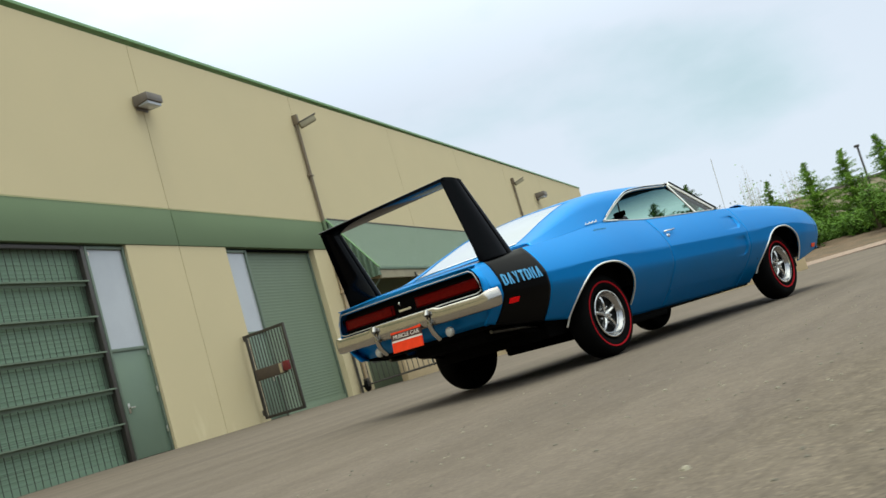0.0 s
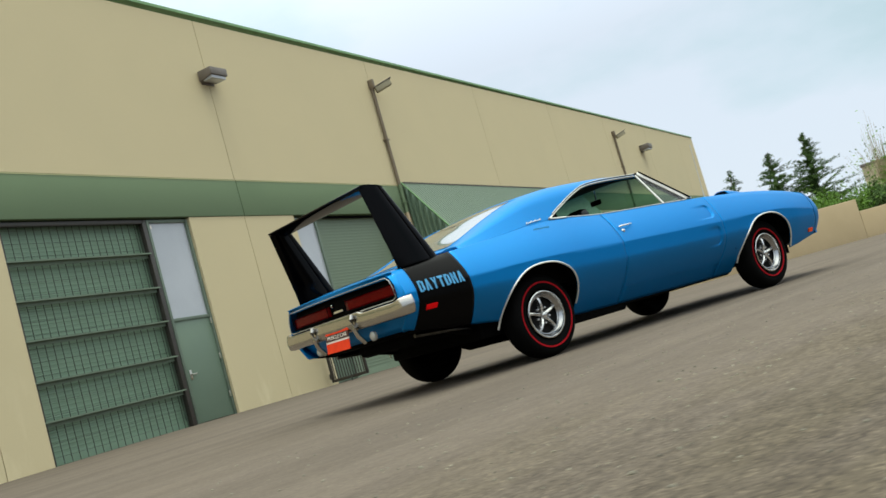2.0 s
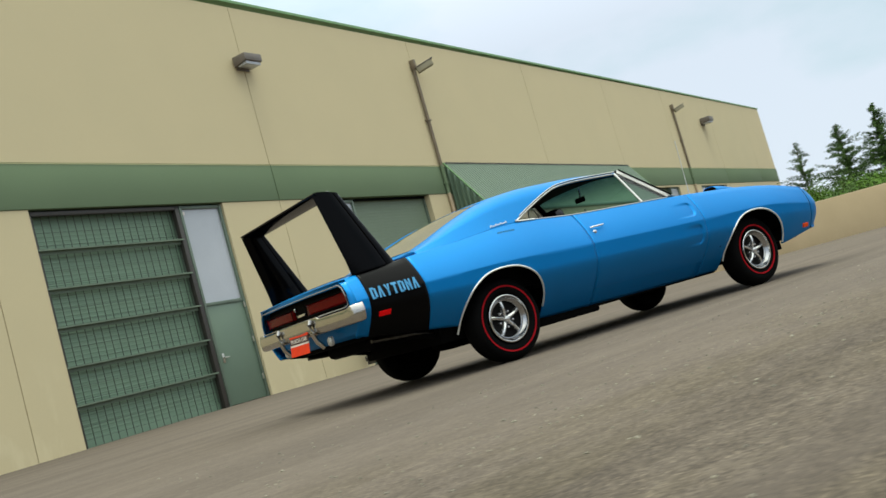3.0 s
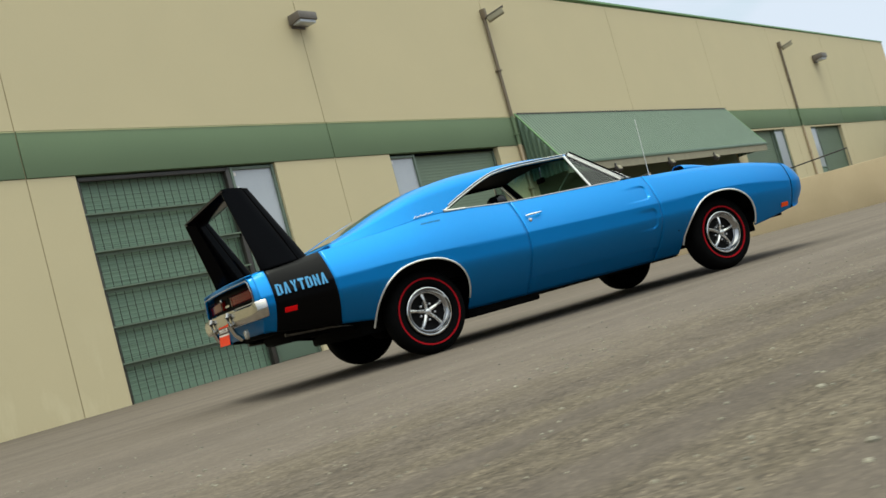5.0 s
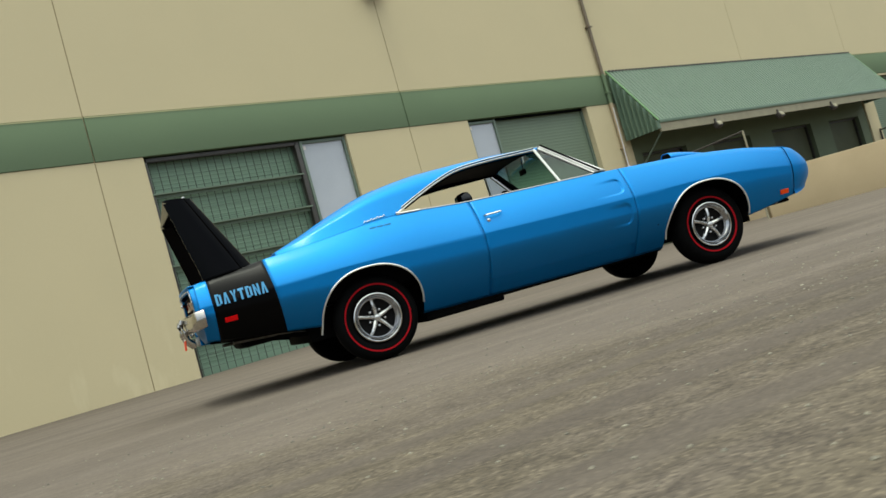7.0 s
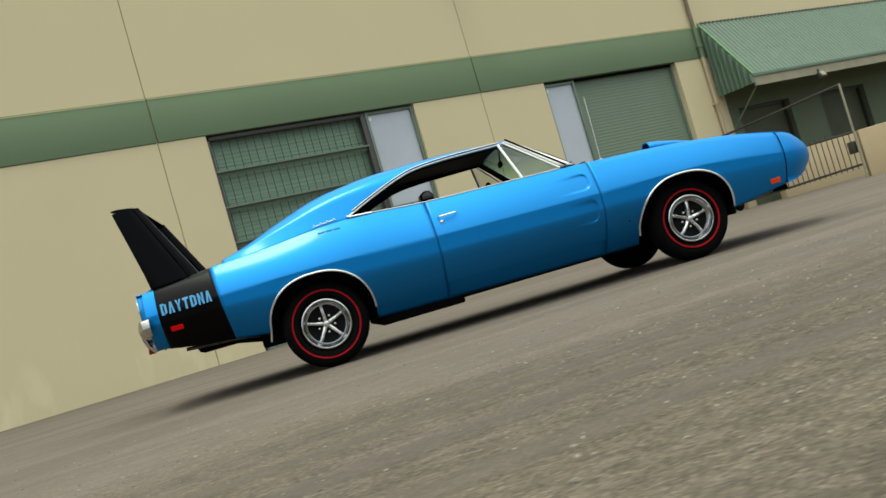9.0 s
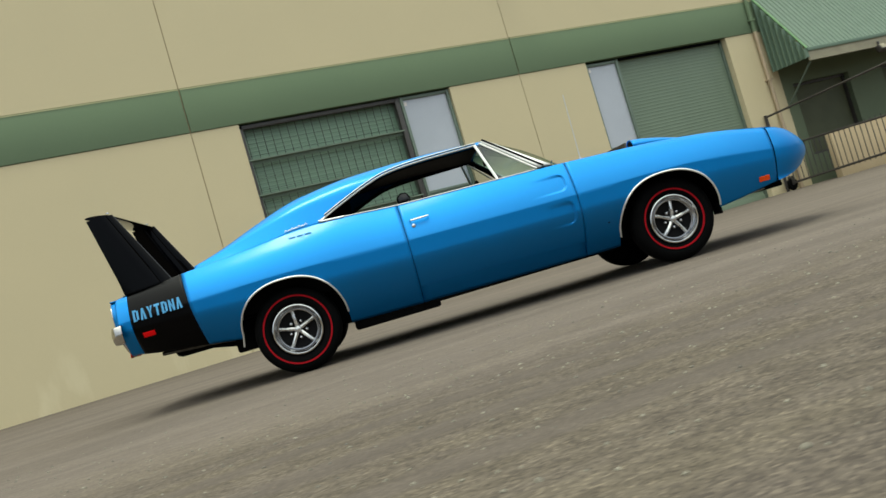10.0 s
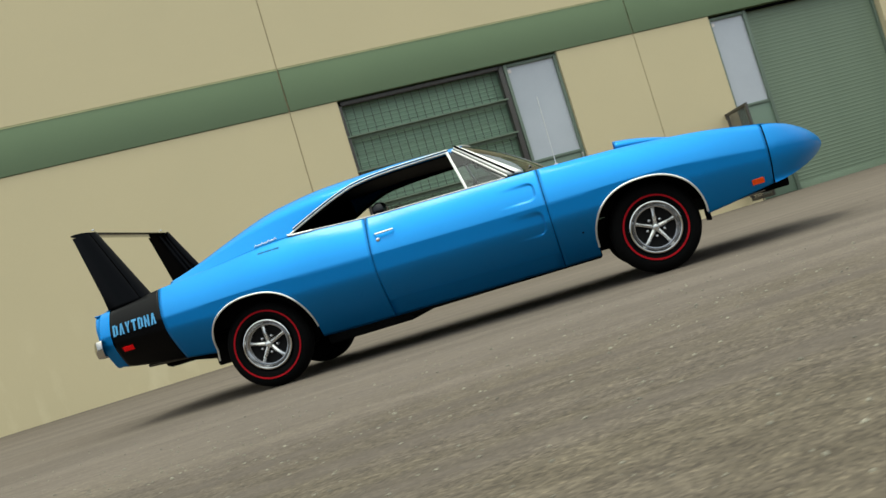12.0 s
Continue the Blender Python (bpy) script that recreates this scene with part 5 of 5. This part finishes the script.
# rear bumper: a bowed bright bar with raised middle and wrapped ends
def bumper_pt(s, t):
    k, a = 0.84, abs(s)
    sg = 1 if s >= 0 else -1
    if a <= k:
        y = 0.825 * a / k
        x = tail_x(y) - 0.024
    else:
        q = (a - k) / (1 - k)
        y = 0.825 + 0.066 * math.sin(min(1.0, q * 1.9) * math.pi / 2)
        x = tail_x(0.825) - 0.024 + 0.055 * (1 - math.cos(min(1.0, q * 1.9) * math.pi / 2)) + 0.025 * max(0.0, q - 0.4) / 0.6
    raise_ = 0.016 * max(0.0, min(1.0, (0.40 - y) / 0.05))
    zb, zt = 0.580, 0.702 + raise_ + 0.014 * min(1.0, max(0.0, (a - 0.78) / 0.07)) ** 2
    z = zb + (zt - zb) * t + 0.008 * max(0.0, a - k) / (1 - k)
    out = 0.022 * math.sin(math.pi * t) ** 0.75 - (0.03 if t in (0.0, 1.0) else 0)
    if a <= k:
        return (x - out, sg * y, z)
    return (x - out * max(0.0, 1 - (a - k) / (1 - k) * 1.9), sg * (y + out * min(1.0, (a - k) / (1 - k) * 1.9)), z)


v, f = lattice(bumper_pt, span(-1, 1, 101), [0.0, 0.04, 0.12, 0.3, 0.5, 0.7, 0.88, 0.96, 1.0])
link_mesh("rear_bumper", v, f, BUMPER, car, "bowed bright rear bumper", smooth=True, sharp=60, thick=0.015)
for s in (-1, 1):
    tube("bumper_guard", [(-1.372, s * 0.30, 0.70), (-1.385, s * 0.30, 0.67), (-1.38, s * 0.30, 0.60), (-1.355, s * 0.30, 0.53), (-1.31, s * 0.30, 0.48)], 0.020, BUMPER, car, "bright bumper guard", n=8)
    revolve("reversing_lamp", [(0.0, -0.012), (0.028, -0.008), (0.036, 0.0), (0.036, 0.02), (0.0, 0.02)], LENS, car, "round clear reversing lamp", n=20).matrix_local = Matrix.Translation((tail_x(0.41) + 0.012, s * 0.40, 0.51)) @ Matrix.Rotation(radians(-90), 4, "Z")
plate = new("number_plate")
plate.parent = car
plate["label"] = "red and orange show plate"
pm = Matrix.Translation((-1.376, -0.03, 0.556)) @ Euler((0, radians(8), 0)).to_matrix().to_4x4()
for nm, z0, z1, m_ in (("plate_top", 0.052, 0.080, PLATE_RED), ("plate_band", 0.002, 0.051, PLATE_TOP), ("plate_middle", -0.012, 0.001, PLATE_WHITE), ("plate_base", -0.088, -0.013, PLATE_RED)):
    box(nm, -0.003, 0.003, -0.168, 0.168, z0, z1, m_, plate, m=pm)


def lettering(name, text, height, material, parent, m, width=0.0):
    """Raised letters of the built-in font, centred, lying in the plane of m."""
    cu = bpy.data.curves.new(name, "FONT")
    cu.body, cu.size, cu.extrude, cu.align_x, cu.align_y = text, height, 0.001, "CENTER", "CENTER"
    t = new(name, cu)
    me = bpy.data.meshes.new_from_object(t)
    bpy.data.objects.remove(t)
    me.materials.append(material)
    if width:
        k = width / (max(q.co.x for q in me.vertices) - min(q.co.x for q in me.vertices))
        for q in me.vertices:
            q.co.x *= k
    ob = new(name, me)
    ob.parent, ob.matrix_local = parent, m
    return ob


lettering("plate_lettering", "MUSCLE CAR", 0.042, PLATE_WHITE, plate, pm @ Matrix.Translation((-0.0045, 0, 0.0265)) @ Matrix(((0, 0, -1, 0), (-1, 0, 0, 0), (0, 1, 0, 0), (0, 0, 0, 1))), 0.29)["label"] = "white raised capitals"

# tail wing
wing = new("rear_wing")
wing.parent = car
wing["label"] = "tall black rear wing on two raked uprights"


def upright(sgn):
    # outline of the section: a rounded nose, a low ridge behind it, a long flat flank and a thin tail
    half = [(1.0, 0.0), (0.97, 0.38), (0.88, 0.72), (0.74, 0.92), (0.60, 0.98), (0.52, 0.86), (0.44, 1.0), (0.0, 1.06), (-0.35, 0.86), (-0.72, 0.48), (-1.0, 0.10)]
    ring = half + [(c, -q) for c, q in half[::-1]][:-1]
    ring.append(ring[0])

    def p(h, i):
        xr = -1.17 + (-1.305 + 1.17) * h
        xf = -0.80 + (-1.105 + 0.80) * h
        c, q = ring[i]
        px = (xr + xf) / 2 + (xf - xr) / 2 * c
        return (px, sgn * (0.745 - 0.03 * h + (0.036 - 0.010 * h) * q), (0.955 + 0.59 * h) if h > 0 else zc(px) - 0.02)
    v, f = lattice(p, span(0, 1, 8), range(len(ring)))
    k = len(ring)
    f.append(tuple(range(7 * k, 8 * k - 1)))
    link_mesh("upright", v, f, WINGBLACK, wing, "raked black upright", smooth=True, sharp=24)
    v, f = lattice(lambda a, t: (-0.985 + 0.215 * t * math.cos(a), sgn * (0.742 + 0.045 * t * math.sin(a)), zc(-0.985 + 0.215 * math.cos(a) * t) - 0.004 - 0.01 * t), span(0, 2 * math.pi, 25), [0.7, 0.9, 1.0])
    link_mesh("upright_foot", v, f, WINGBLACK, wing, smooth=True)


upright(-1)
upright(1)


def blade(y, a):
    c = -1.207
    return (c + 0.10 * math.cos(a), y, 1.548 + 0.016 * math.sin(a) - 0.014 * math.cos(a))


v, f = lattice(blade, span(-0.735, 0.735, 9), span(0, 2 * math.pi, 25), flip=True)
f += [tuple(range(24))[::-1], tuple(range(8 * 25, 8 * 25 + 24))]
link_mesh("wing_blade", v, f, WINGBLACK, wing, "thin black wing blade", smooth=True, sharp=50)
for y in (-0.66, 0.66):
    revolve("cap_bolt", [(0.0, 0.012), (0.012, 0.008), (0.014, 0.0), (0.0, -0.002)], STEEL, wing, n=10).matrix_local = Matrix.Translation((-1.15, y, 1.567)) @ Matrix.Rotation(radians(90), 4, "X")

# handles, badges, markers
for s in (-1, 1):
    hy = side_y(1.08, 0.86)
    tube("door_handle", [(1.02, s * (hy + 0.006), 0.866), (1.03, s * (hy + 0.026), 0.868), (1.15, s * (hy + 0.026), 0.870), (1.165, s * (hy + 0.008), 0.870)], 0.0075, CHROME, car, "bright door handle", n=6)
    revolve("door_lock", [(0.0, -0.014), (0.014, -0.010), (0.018, 0.0), (0.0, 0.002)] if s < 0 else [(0.0, 0.014), (0.014, 0.010), (0.018, 0.0), (0.0, -0.002)], CHROME, car, n=14, centre=(1.04, s * side_y(1.04, 0.825), 0.825))
    for nm, x0, x1, z0, z1, m_, tilt in (("rear_marker_lamp", -1.095, -1.005, 0.585, 0.618, MARKRED, 0.0), ("front_marker_lamp", 3.69, 3.775, 0.408, 0.443, AMBER, 0.0)):
        def mk(x, z):
            return (x, s * (side_y(x, z) + 0.007), z)
        v, f = lattice(mk, span(x0, x1, 6), span(z0, z1, 4), flip=s < 0)
        link_mesh(nm, v, f, m_, car, "red side marker lamp" if m_ is MARKRED else "amber side marker lamp", thick=0.012)
    revolve("fender_screw", [(0.0, -0.004), (0.006, -0.003), (0.0075, 0.0), (0.0, 0.001)] if s < 0 else [(0.0, 0.004), (0.006, 0.003), (0.0075, 0.0), (0.0, -0.001)], BLACK, car, "small dark screw head", n=10, centre=(2.47, s * side_y(2.47, 0.44), 0.44))
    # script badge and a line of small marks under it
    for i in range(7):
        x0 = 0.10 + 0.026 * i
        pts = [Vector(roof_pt(x, 0.965, s)) + Vector((0, s * 0.005, 0)) for x in (x0, x0 + 0.012, x0 + 0.022)]
        pts[1].z += 0.014 if i % 2 == 0 else 0.006
        tube("badge_stroke", pts, 0.0034, MOULD, car, n=5)
    for i in range(3):
        x0 = 0.12 + 0.06 * i
        box("badge_bar", x0, x0 + 0.05, min(s * (side_y(x0, 0.99)), s * (side_y(x0, 0.99) + 0.004)), max(s * (side_y(x0, 0.99)), s * (side_y(x0, 0.99) + 0.004)), 0.984, 0.998, DECAL, car)


def stripe_marks(sgn):
    """Seven blue block marks on the black stripe, plain shapes with slits and tapers."""
    z0, z1 = 0.715, 0.80
    shapes = ("block", "up", "down", "tee", "block", "split", "up")
    w, gap = 0.043, 0.0125
    for i, kind in enumerate(shapes):
        xr = -1.128 + i * (w + gap)
        bm = bmesh.new()
        polys = []
        if kind == "block":
            polys = [((0, 0), (0.36, 0), (0.36, 1), (0, 1)), ((0.64, 0.1), (1, 0.1), (1, 0.9), (0.64, 0.9)), ((0.36, 0), (0.64, 0), (0.64, 0.17), (0.36, 0.17)), ((0.36, 0.83), (0.64, 0.83), (0.64, 1), (0.36, 1))]
        elif kind == "up":
            polys = [((0, 0), (0.34, 0), (0.62, 1), (0.32, 1)), ((0.66, 0), (1, 0), (0.68, 1), (0.45, 1))]
        elif kind == "down":
            polys = [((0.33, 0), (0.67, 0), (0.67, 0.5), (0.33, 0.5)), ((0, 1), (0.33, 0.5), (0.5, 0.5), (0.34, 1)), ((0.66, 1), (0.5, 0.5), (0.67, 0.5), (1, 1))]
        elif kind == "tee":
            polys = [((0.32, 0), (0.68, 0), (0.68, 0.8), (0.32, 0.8)), ((0, 0.8), (1, 0.8), (1, 1), (0, 1))]
        else:
            polys = [((0, 0), (0.32, 0), (0.32, 1), (0, 1)), ((0.68, 0), (1, 0), (1, 1), (0.68, 1)), ((0.32, 0.95), (0.32, 0.6), (0.68, 0.05), (0.68, 0.4))]
        verts, faces = [], []
        for poly in polys:
            b = len(verts)
            for u, t in poly:
                x, z = xr + u * w, z0 + t * (z1 - z0) + 0.012 * (xr + u * w + 1.04)
                verts.append((x, sgn * (side_y(x, z) + 0.0065), z))
            q = tuple(range(b, b + 4))
            faces.append(q if sgn < 0 else q[::-1])
        link_mesh("stripe_mark", verts, faces, DECAL, car, "blue block mark on the stripe" if i == 0 else "", thick=-0.002)


stripe_marks(-1)
stripe_marks(1)
tube("door_mirror_stalk", [(2.0, 0.82, 0.98), (2.0, 0.90, 1.02)], 0.012, CHROME, car)
revolve("door_mirror", [(0.0, -0.03), (0.045, -0.02), (0.06, 0.0), (0.05, 0.03), (0.0, 0.045)], CHROME, car, "round bright door mirror", n=20).matrix_local = Matrix.Translation((2.0, 0.92, 1.04)) @ Matrix.Rotation(radians(90), 4, "Z")


# wheels
def wheel(x, sgn):
    """Tyre with a red line, bright rim, black centre and five bright spokes; the outside is at -y before it is turned."""
    w = new("wheel")
    w.parent = car
    w["label"] = "red-line tyre on a five-spoke bright rim"
    R = 0.326
    revolve("tyre", [(0.190, -0.070), (0.202, -0.090), (0.226, -0.101), (0.258, -0.105), (0.288, -0.100), (0.309, -0.084), (0.321, -0.06), (R, -0.03), (R, 0.03), (0.321, 0.06), (0.309, 0.084), (0.288, 0.100), (0.258, 0.105), (0.226, 0.101), (0.202, 0.090), (0.190, 0.070)], RUBBER, w, n=72)
    q = 0.246 if x < 1 else 0.222
    revolve("red_line", [(q, -0.0980), (q + 0.001, -0.1062), (q + 0.0125, -0.1074), (q + 0.0135, -0.1010)], REDLINE, w, "red sidewall line", n=72)
    revolve("trim_ring", [(0.180, -0.088), (0.186, -0.094), (0.1865, -0.101), (0.182, -0.104), (0.175, -0.102), (0.172, -0.092)], CHROME, w, "bright trim ring", n=64, sharp=50)
    revolve("rim", [(0.184, -0.09), (0.176, -0.093), (0.171, -0.086), (0.163, -0.074), (0.155, -0.066), (0.151, -0.069), (0.144, -0.068), (0.139, -0.060), (0.139, -0.02), (0.184, -0.02)], RIM, w, "grey steel rim", n=64, sharp=30)
    revolve("wheel_centre", [(0.0, -0.03), (0.10, -0.033), (0.146, -0.040), (0.146, 0.03), (0.0, 0.03)], WHEELBLACK, w, "black wheel centre", n=48, closed=False)
    revolve("brake_drum", [(0.0, 0.035), (0.18, 0.035), (0.186, 0.0), (0.19, 0.0), (0.19, 0.07), (0.0, 0.07)], DARK, w, "dark brake drum", n=40, closed=False)
    for k in range(5):
        a = math.pi / 2 + 2 * math.pi * k / 5
        vs = []
        # a ridged bar, waisted in the middle: flank, crest, flank at each station
        for rr, hw, y in ((0.024, 0.014, -0.066), (0.060, 0.0120, -0.077), (0.095, 0.0102, -0.079), (0.125, 0.0112, -0.072), (0.150, 0.017, -0.060)):
            for off, yy in ((-hw, -0.035), (-hw, y + 0.008), (0.0, y), (hw, y + 0.008), (hw, -0.035)):
                vs.append((rr * math.cos(a) - off * math.sin(a), yy, rr * math.sin(a) + off * math.cos(a)))
        fs = []
        for i in range(4):
            b = 5 * i
            fs += [(b + j, b + 5 + j, b + 6 + j, b + 1 + j) for j in range(4)]
        link_mesh("spoke", vs, fs, SPOKE, w, "bright steel spoke", smooth=True, sharp=20)
        an = a + math.pi / 5
        revolve("lug_nut", [(0.0, -0.064), (0.008, -0.062), (0.0115, -0.056), (0.0115, -0.03), (0.0, -0.03)], SPOKE, w, n=8, centre=(0.064 * math.cos(an), 0, 0.064 * math.sin(an)))
    revolve("centre_cap", [(0.0, -0.088), (0.014, -0.087), (0.023, -0.082), (0.027, -0.074), (0.030, -0.058), (0.0, -0.05)], SPOKE, w, "bright centre cap", n=24)
    turn = Matrix.Rotation(radians(-4 if x < 1 else 6), 4, "Y")
    w.matrix_local = Matrix.Translation((x, sgn * 0.758, R + 0.001)) @ (Matrix.Rotation(math.pi, 4, "Z") if sgn > 0 else Matrix.Identity(4)) @ turn


for x in (AXR, AXF):
    for s in (-1, 1):
        wheel(x, s)


# ---- planting and distance ----
def planting():
    bed = new("planting_bed")
    tagged(bed, "raised planting bed with pinkish concrete kerb", "planting bed", kind="structure")
    def top(u, v):
        x = 43 + 33 * u + 1.5 * math.sin(v * 7)
        y = -34 + 60 * v
        return (x, y, 0.10 + 1.55 * (1 - math.exp(-3 * u)) + 0.12 * noise.noise((x * 0.7, y * 0.7, 0)) * (1 if u else 0))
    v, f = lattice(top, span(0, 1, 24), span(0, 1, 60), flip=True)
    link_mesh("soil", v, f, EARTH, bed, smooth=True)
    tube("kerb", [(43 + 1.5 * math.sin(i / 40 * 7) - 0.1, -34 + 60 * i / 40, 0.02) for i in range(41)], 0.17, KERB, bed, n=6)


planting()


def conifer(name, x, y, z, h, w, seed, material, label, dens=1.0, lean=0.0):
    """A tapered trunk with drooping whorls of limbs, each hung with many small sprays."""
    rnd = random.Random(seed)
    t = new(name)
    tagged(t, label, "tree", group="trees beyond the yard")
    tv = [(0, 0, -0.3), (0.02, 0, h * 0.4), (0.05 + lean * 0.5, 0, h * 0.75), (lean, 0, h)]
    verts, faces = [], []
    for i, p in enumerate(tv):
        r = 0.02 + 0.055 * h / 5 * (1 - i / 3)
        verts += [(p[0] + r * math.cos(a), p[1] + r * math.sin(a), p[2]) for a in span(0, 2 * math.pi * 5 / 6, 6)]
    for i in range(3):
        for j in range(6):
            faces.append((i * 6 + j, i * 6 + (j + 1) % 6, i * 6 + 6 + (j + 1) % 6, i * 6 + 6 + j))
    link_mesh("trunk", verts, faces, BARK, t)
    verts, faces = [], []
    limbs = int(60 * h / 5 * dens)
    for i in range(limbs):
        f = 0.06 + 0.94 * (i + rnd.random()) / limbs
        z0 = h * f
        ln = w * (1 - f) ** 0.95 * rnd.uniform(0.6, 1.2) + 0.10
        an = rnd.uniform(0, 2 * math.pi)
        rise = rnd.uniform(0.15, 0.75)
        k = max(5, int(ln * 20))
        for s in range(k):
            q = (s + rnd.random()) / k
            cx = lean * f + ln * q * math.cos(an)
            cy = ln * q * math.sin(an)
            cz = z0 + ln * q * rise - 0.25 * ln * q * q
            for _ in range(6):
                size = rnd.uniform(0.045, 0.11) * (h / 5) ** 0.5 * (1.15 - 0.5 * q)
                d = Vector((rnd.uniform(-1, 1), rnd.uniform(-1, 1), rnd.uniform(-0.3, 0.9))).normalized() * size
                s_ = d.cross(Vector((rnd.uniform(-1, 1), rnd.uniform(-1, 1), rnd.uniform(-1, 1)))).normalized() * size * 0.33
                c = Vector((cx, cy, cz)) + Vector((rnd.uniform(-1, 1), rnd.uniform(-1, 1), rnd.uniform(-1, 1))) * 0.07
                b = len(verts)
                verts += [c, c + d * 0.6 + s_, c + d * 1.7, c + d * 0.6 - s_]
                faces.append((b, b + 1, b + 2, b + 3))
    link_mesh("crown", verts, faces, material, t)
    t.location = (x, y, z)
    return t


def shrub(x, y, z, h, w, seed, material, label, twigs=False):
    rnd = random.Random(seed)
    t = new("bare_shrub" if twigs else "shrub")
    tagged(t, label, "shrub", group="shrubs beyond the yard")
    verts, faces = [], []
    tv, tf = [], []
    for i in range(170 if twigs else 46):
        an, sp = rnd.uniform(0, 6.28), rnd.random() ** 0.6
        tip = Vector((w * sp * math.cos(an), w * sp * math.sin(an), h * rnd.uniform(0.5, 1.0) * (1.15 - 0.5 * sp)))
        b = len(tv)
        side = Vector((-math.sin(an), math.cos(an), 0)) * (0.017 if twigs else 0.02)
        tv += [side, -side, tip - side * 0.3, tip + side * 0.3]
        tf.append((b, b + 1, b + 2, b + 3))
        for _ in range(3 if twigs else 46):
            q = rnd.uniform(0.35, 1.0)
            c = tip * q + Vector((rnd.gauss(0, 1), rnd.gauss(0, 1), rnd.gauss(0, 0.8))) * (0.05 + 0.10 * w)
            size = rnd.uniform(0.05, 0.11)
            d = Vector((rnd.gauss(0, 1), rnd.gauss(0, 1), rnd.gauss(0, 1))).normalized() * size
            s_ = d.orthogonal().normalized() * size * 0.5
            k = len(verts)
            verts += [c - d, c + s_, c + d, c - s_]
            faces.append((k, k + 1, k + 2, k + 3))
    link_mesh("branchwork", tv, tf, TWIG if twigs else BARK, t)
    link_mesh("foliage", verts, faces, material, t)
    t.location = (x, y, z)


DARK_C = "slender dark green conifer with open drooping limbs"
FRESH_C = "narrow bright green young conifer"
conifer("conifer", 52.0, -3.3, 0.7, 4.7, 2.3, 1, LEAF, FRESH_C, 2.2)
conifer("conifer", 52.0, -5.3, 0.7, 4.8, 2.4, 2, LEAF, FRESH_C, 2.2)
conifer("conifer", 51.9, -7.2, 0.7, 5.0, 2.4, 3, LEAF, FRESH_C, 2.2)
conifer("conifer", 52.5, -9.2, 0.7, 4.9, 2.4, 31, LEAF, FRESH_C, 2.2)
conifer("conifer", 52.4, -1.1, 0.7, 4.4, 2.0, 4, LEAF, FRESH_C, 1.6)
conifer("conifer", 52.4, 3.2, 0.7, 5.6, 2.9, 5, NEEDLE, DARK_C, 1.7)
conifer("conifer", 52.2, 5.2, 0.7, 5.1, 3.0, 6, NEEDLE, DARK_C, 1.7)
conifer("conifer", 52.0, 7.5, 0.7, 4.8, 2.4, 7, NEEDLE, DARK_C, 1.0)
rs = random.Random(5)
for i in range(40):
    yy = -13 + i * 0.52 + rs.uniform(-0.3, 0.3)
    shrub(48.6 + rs.uniform(-2.2, 3.0), yy, 0.7, rs.uniform(1.5, 2.7), rs.uniform(0.9, 1.5), 100 + i, SHRUBLEAF if i % 5 else NEEDLE, "leafy deep green shrub in the planting bed")
shrub(53.5, -0.2, 0.9, 5.2, 2.2, 300, LEAF, "tall bare tan shrub with thin upright stems", True)
shrub(54.5, -2.4, 0.9, 4.8, 1.8, 301, LEAF, "tall bare tan shrub with thin upright stems", True)


def street_lamp(x, y):
    s = new("street_lamp")
    tagged(s, "dark slender car park lamp post with box head", "lamp post")
    tube("pole", [(x, y, 0.3), (x, y, 5.9)], 0.06, BRONZE, s)
    box("lamp_head", x - 0.14, x + 0.14, y - 0.12, y + 0.18, 5.9, 6.04, BRONZE, s, bevel=0.02)


street_lamp(58.0, -6.7)


def far_building():
    b = new("distant_building")
    tagged(b, "long low tan building behind the trees", "building")
    box("wall", 88, 100, -44, 3, 0, 5.5, FARWALL, b)
    box("parapet", 87.9, 100.1, -44.1, 3.1, 5.5, 5.75, LAMPGREY, b, "dark roof edge")
    for i in range(12):
        y = -42 + i * 3.6
        w = box("window", 87.94, 88.0, y, y + 2.0, 1.6, 3.2, DARKGLASS, b)


far_building()
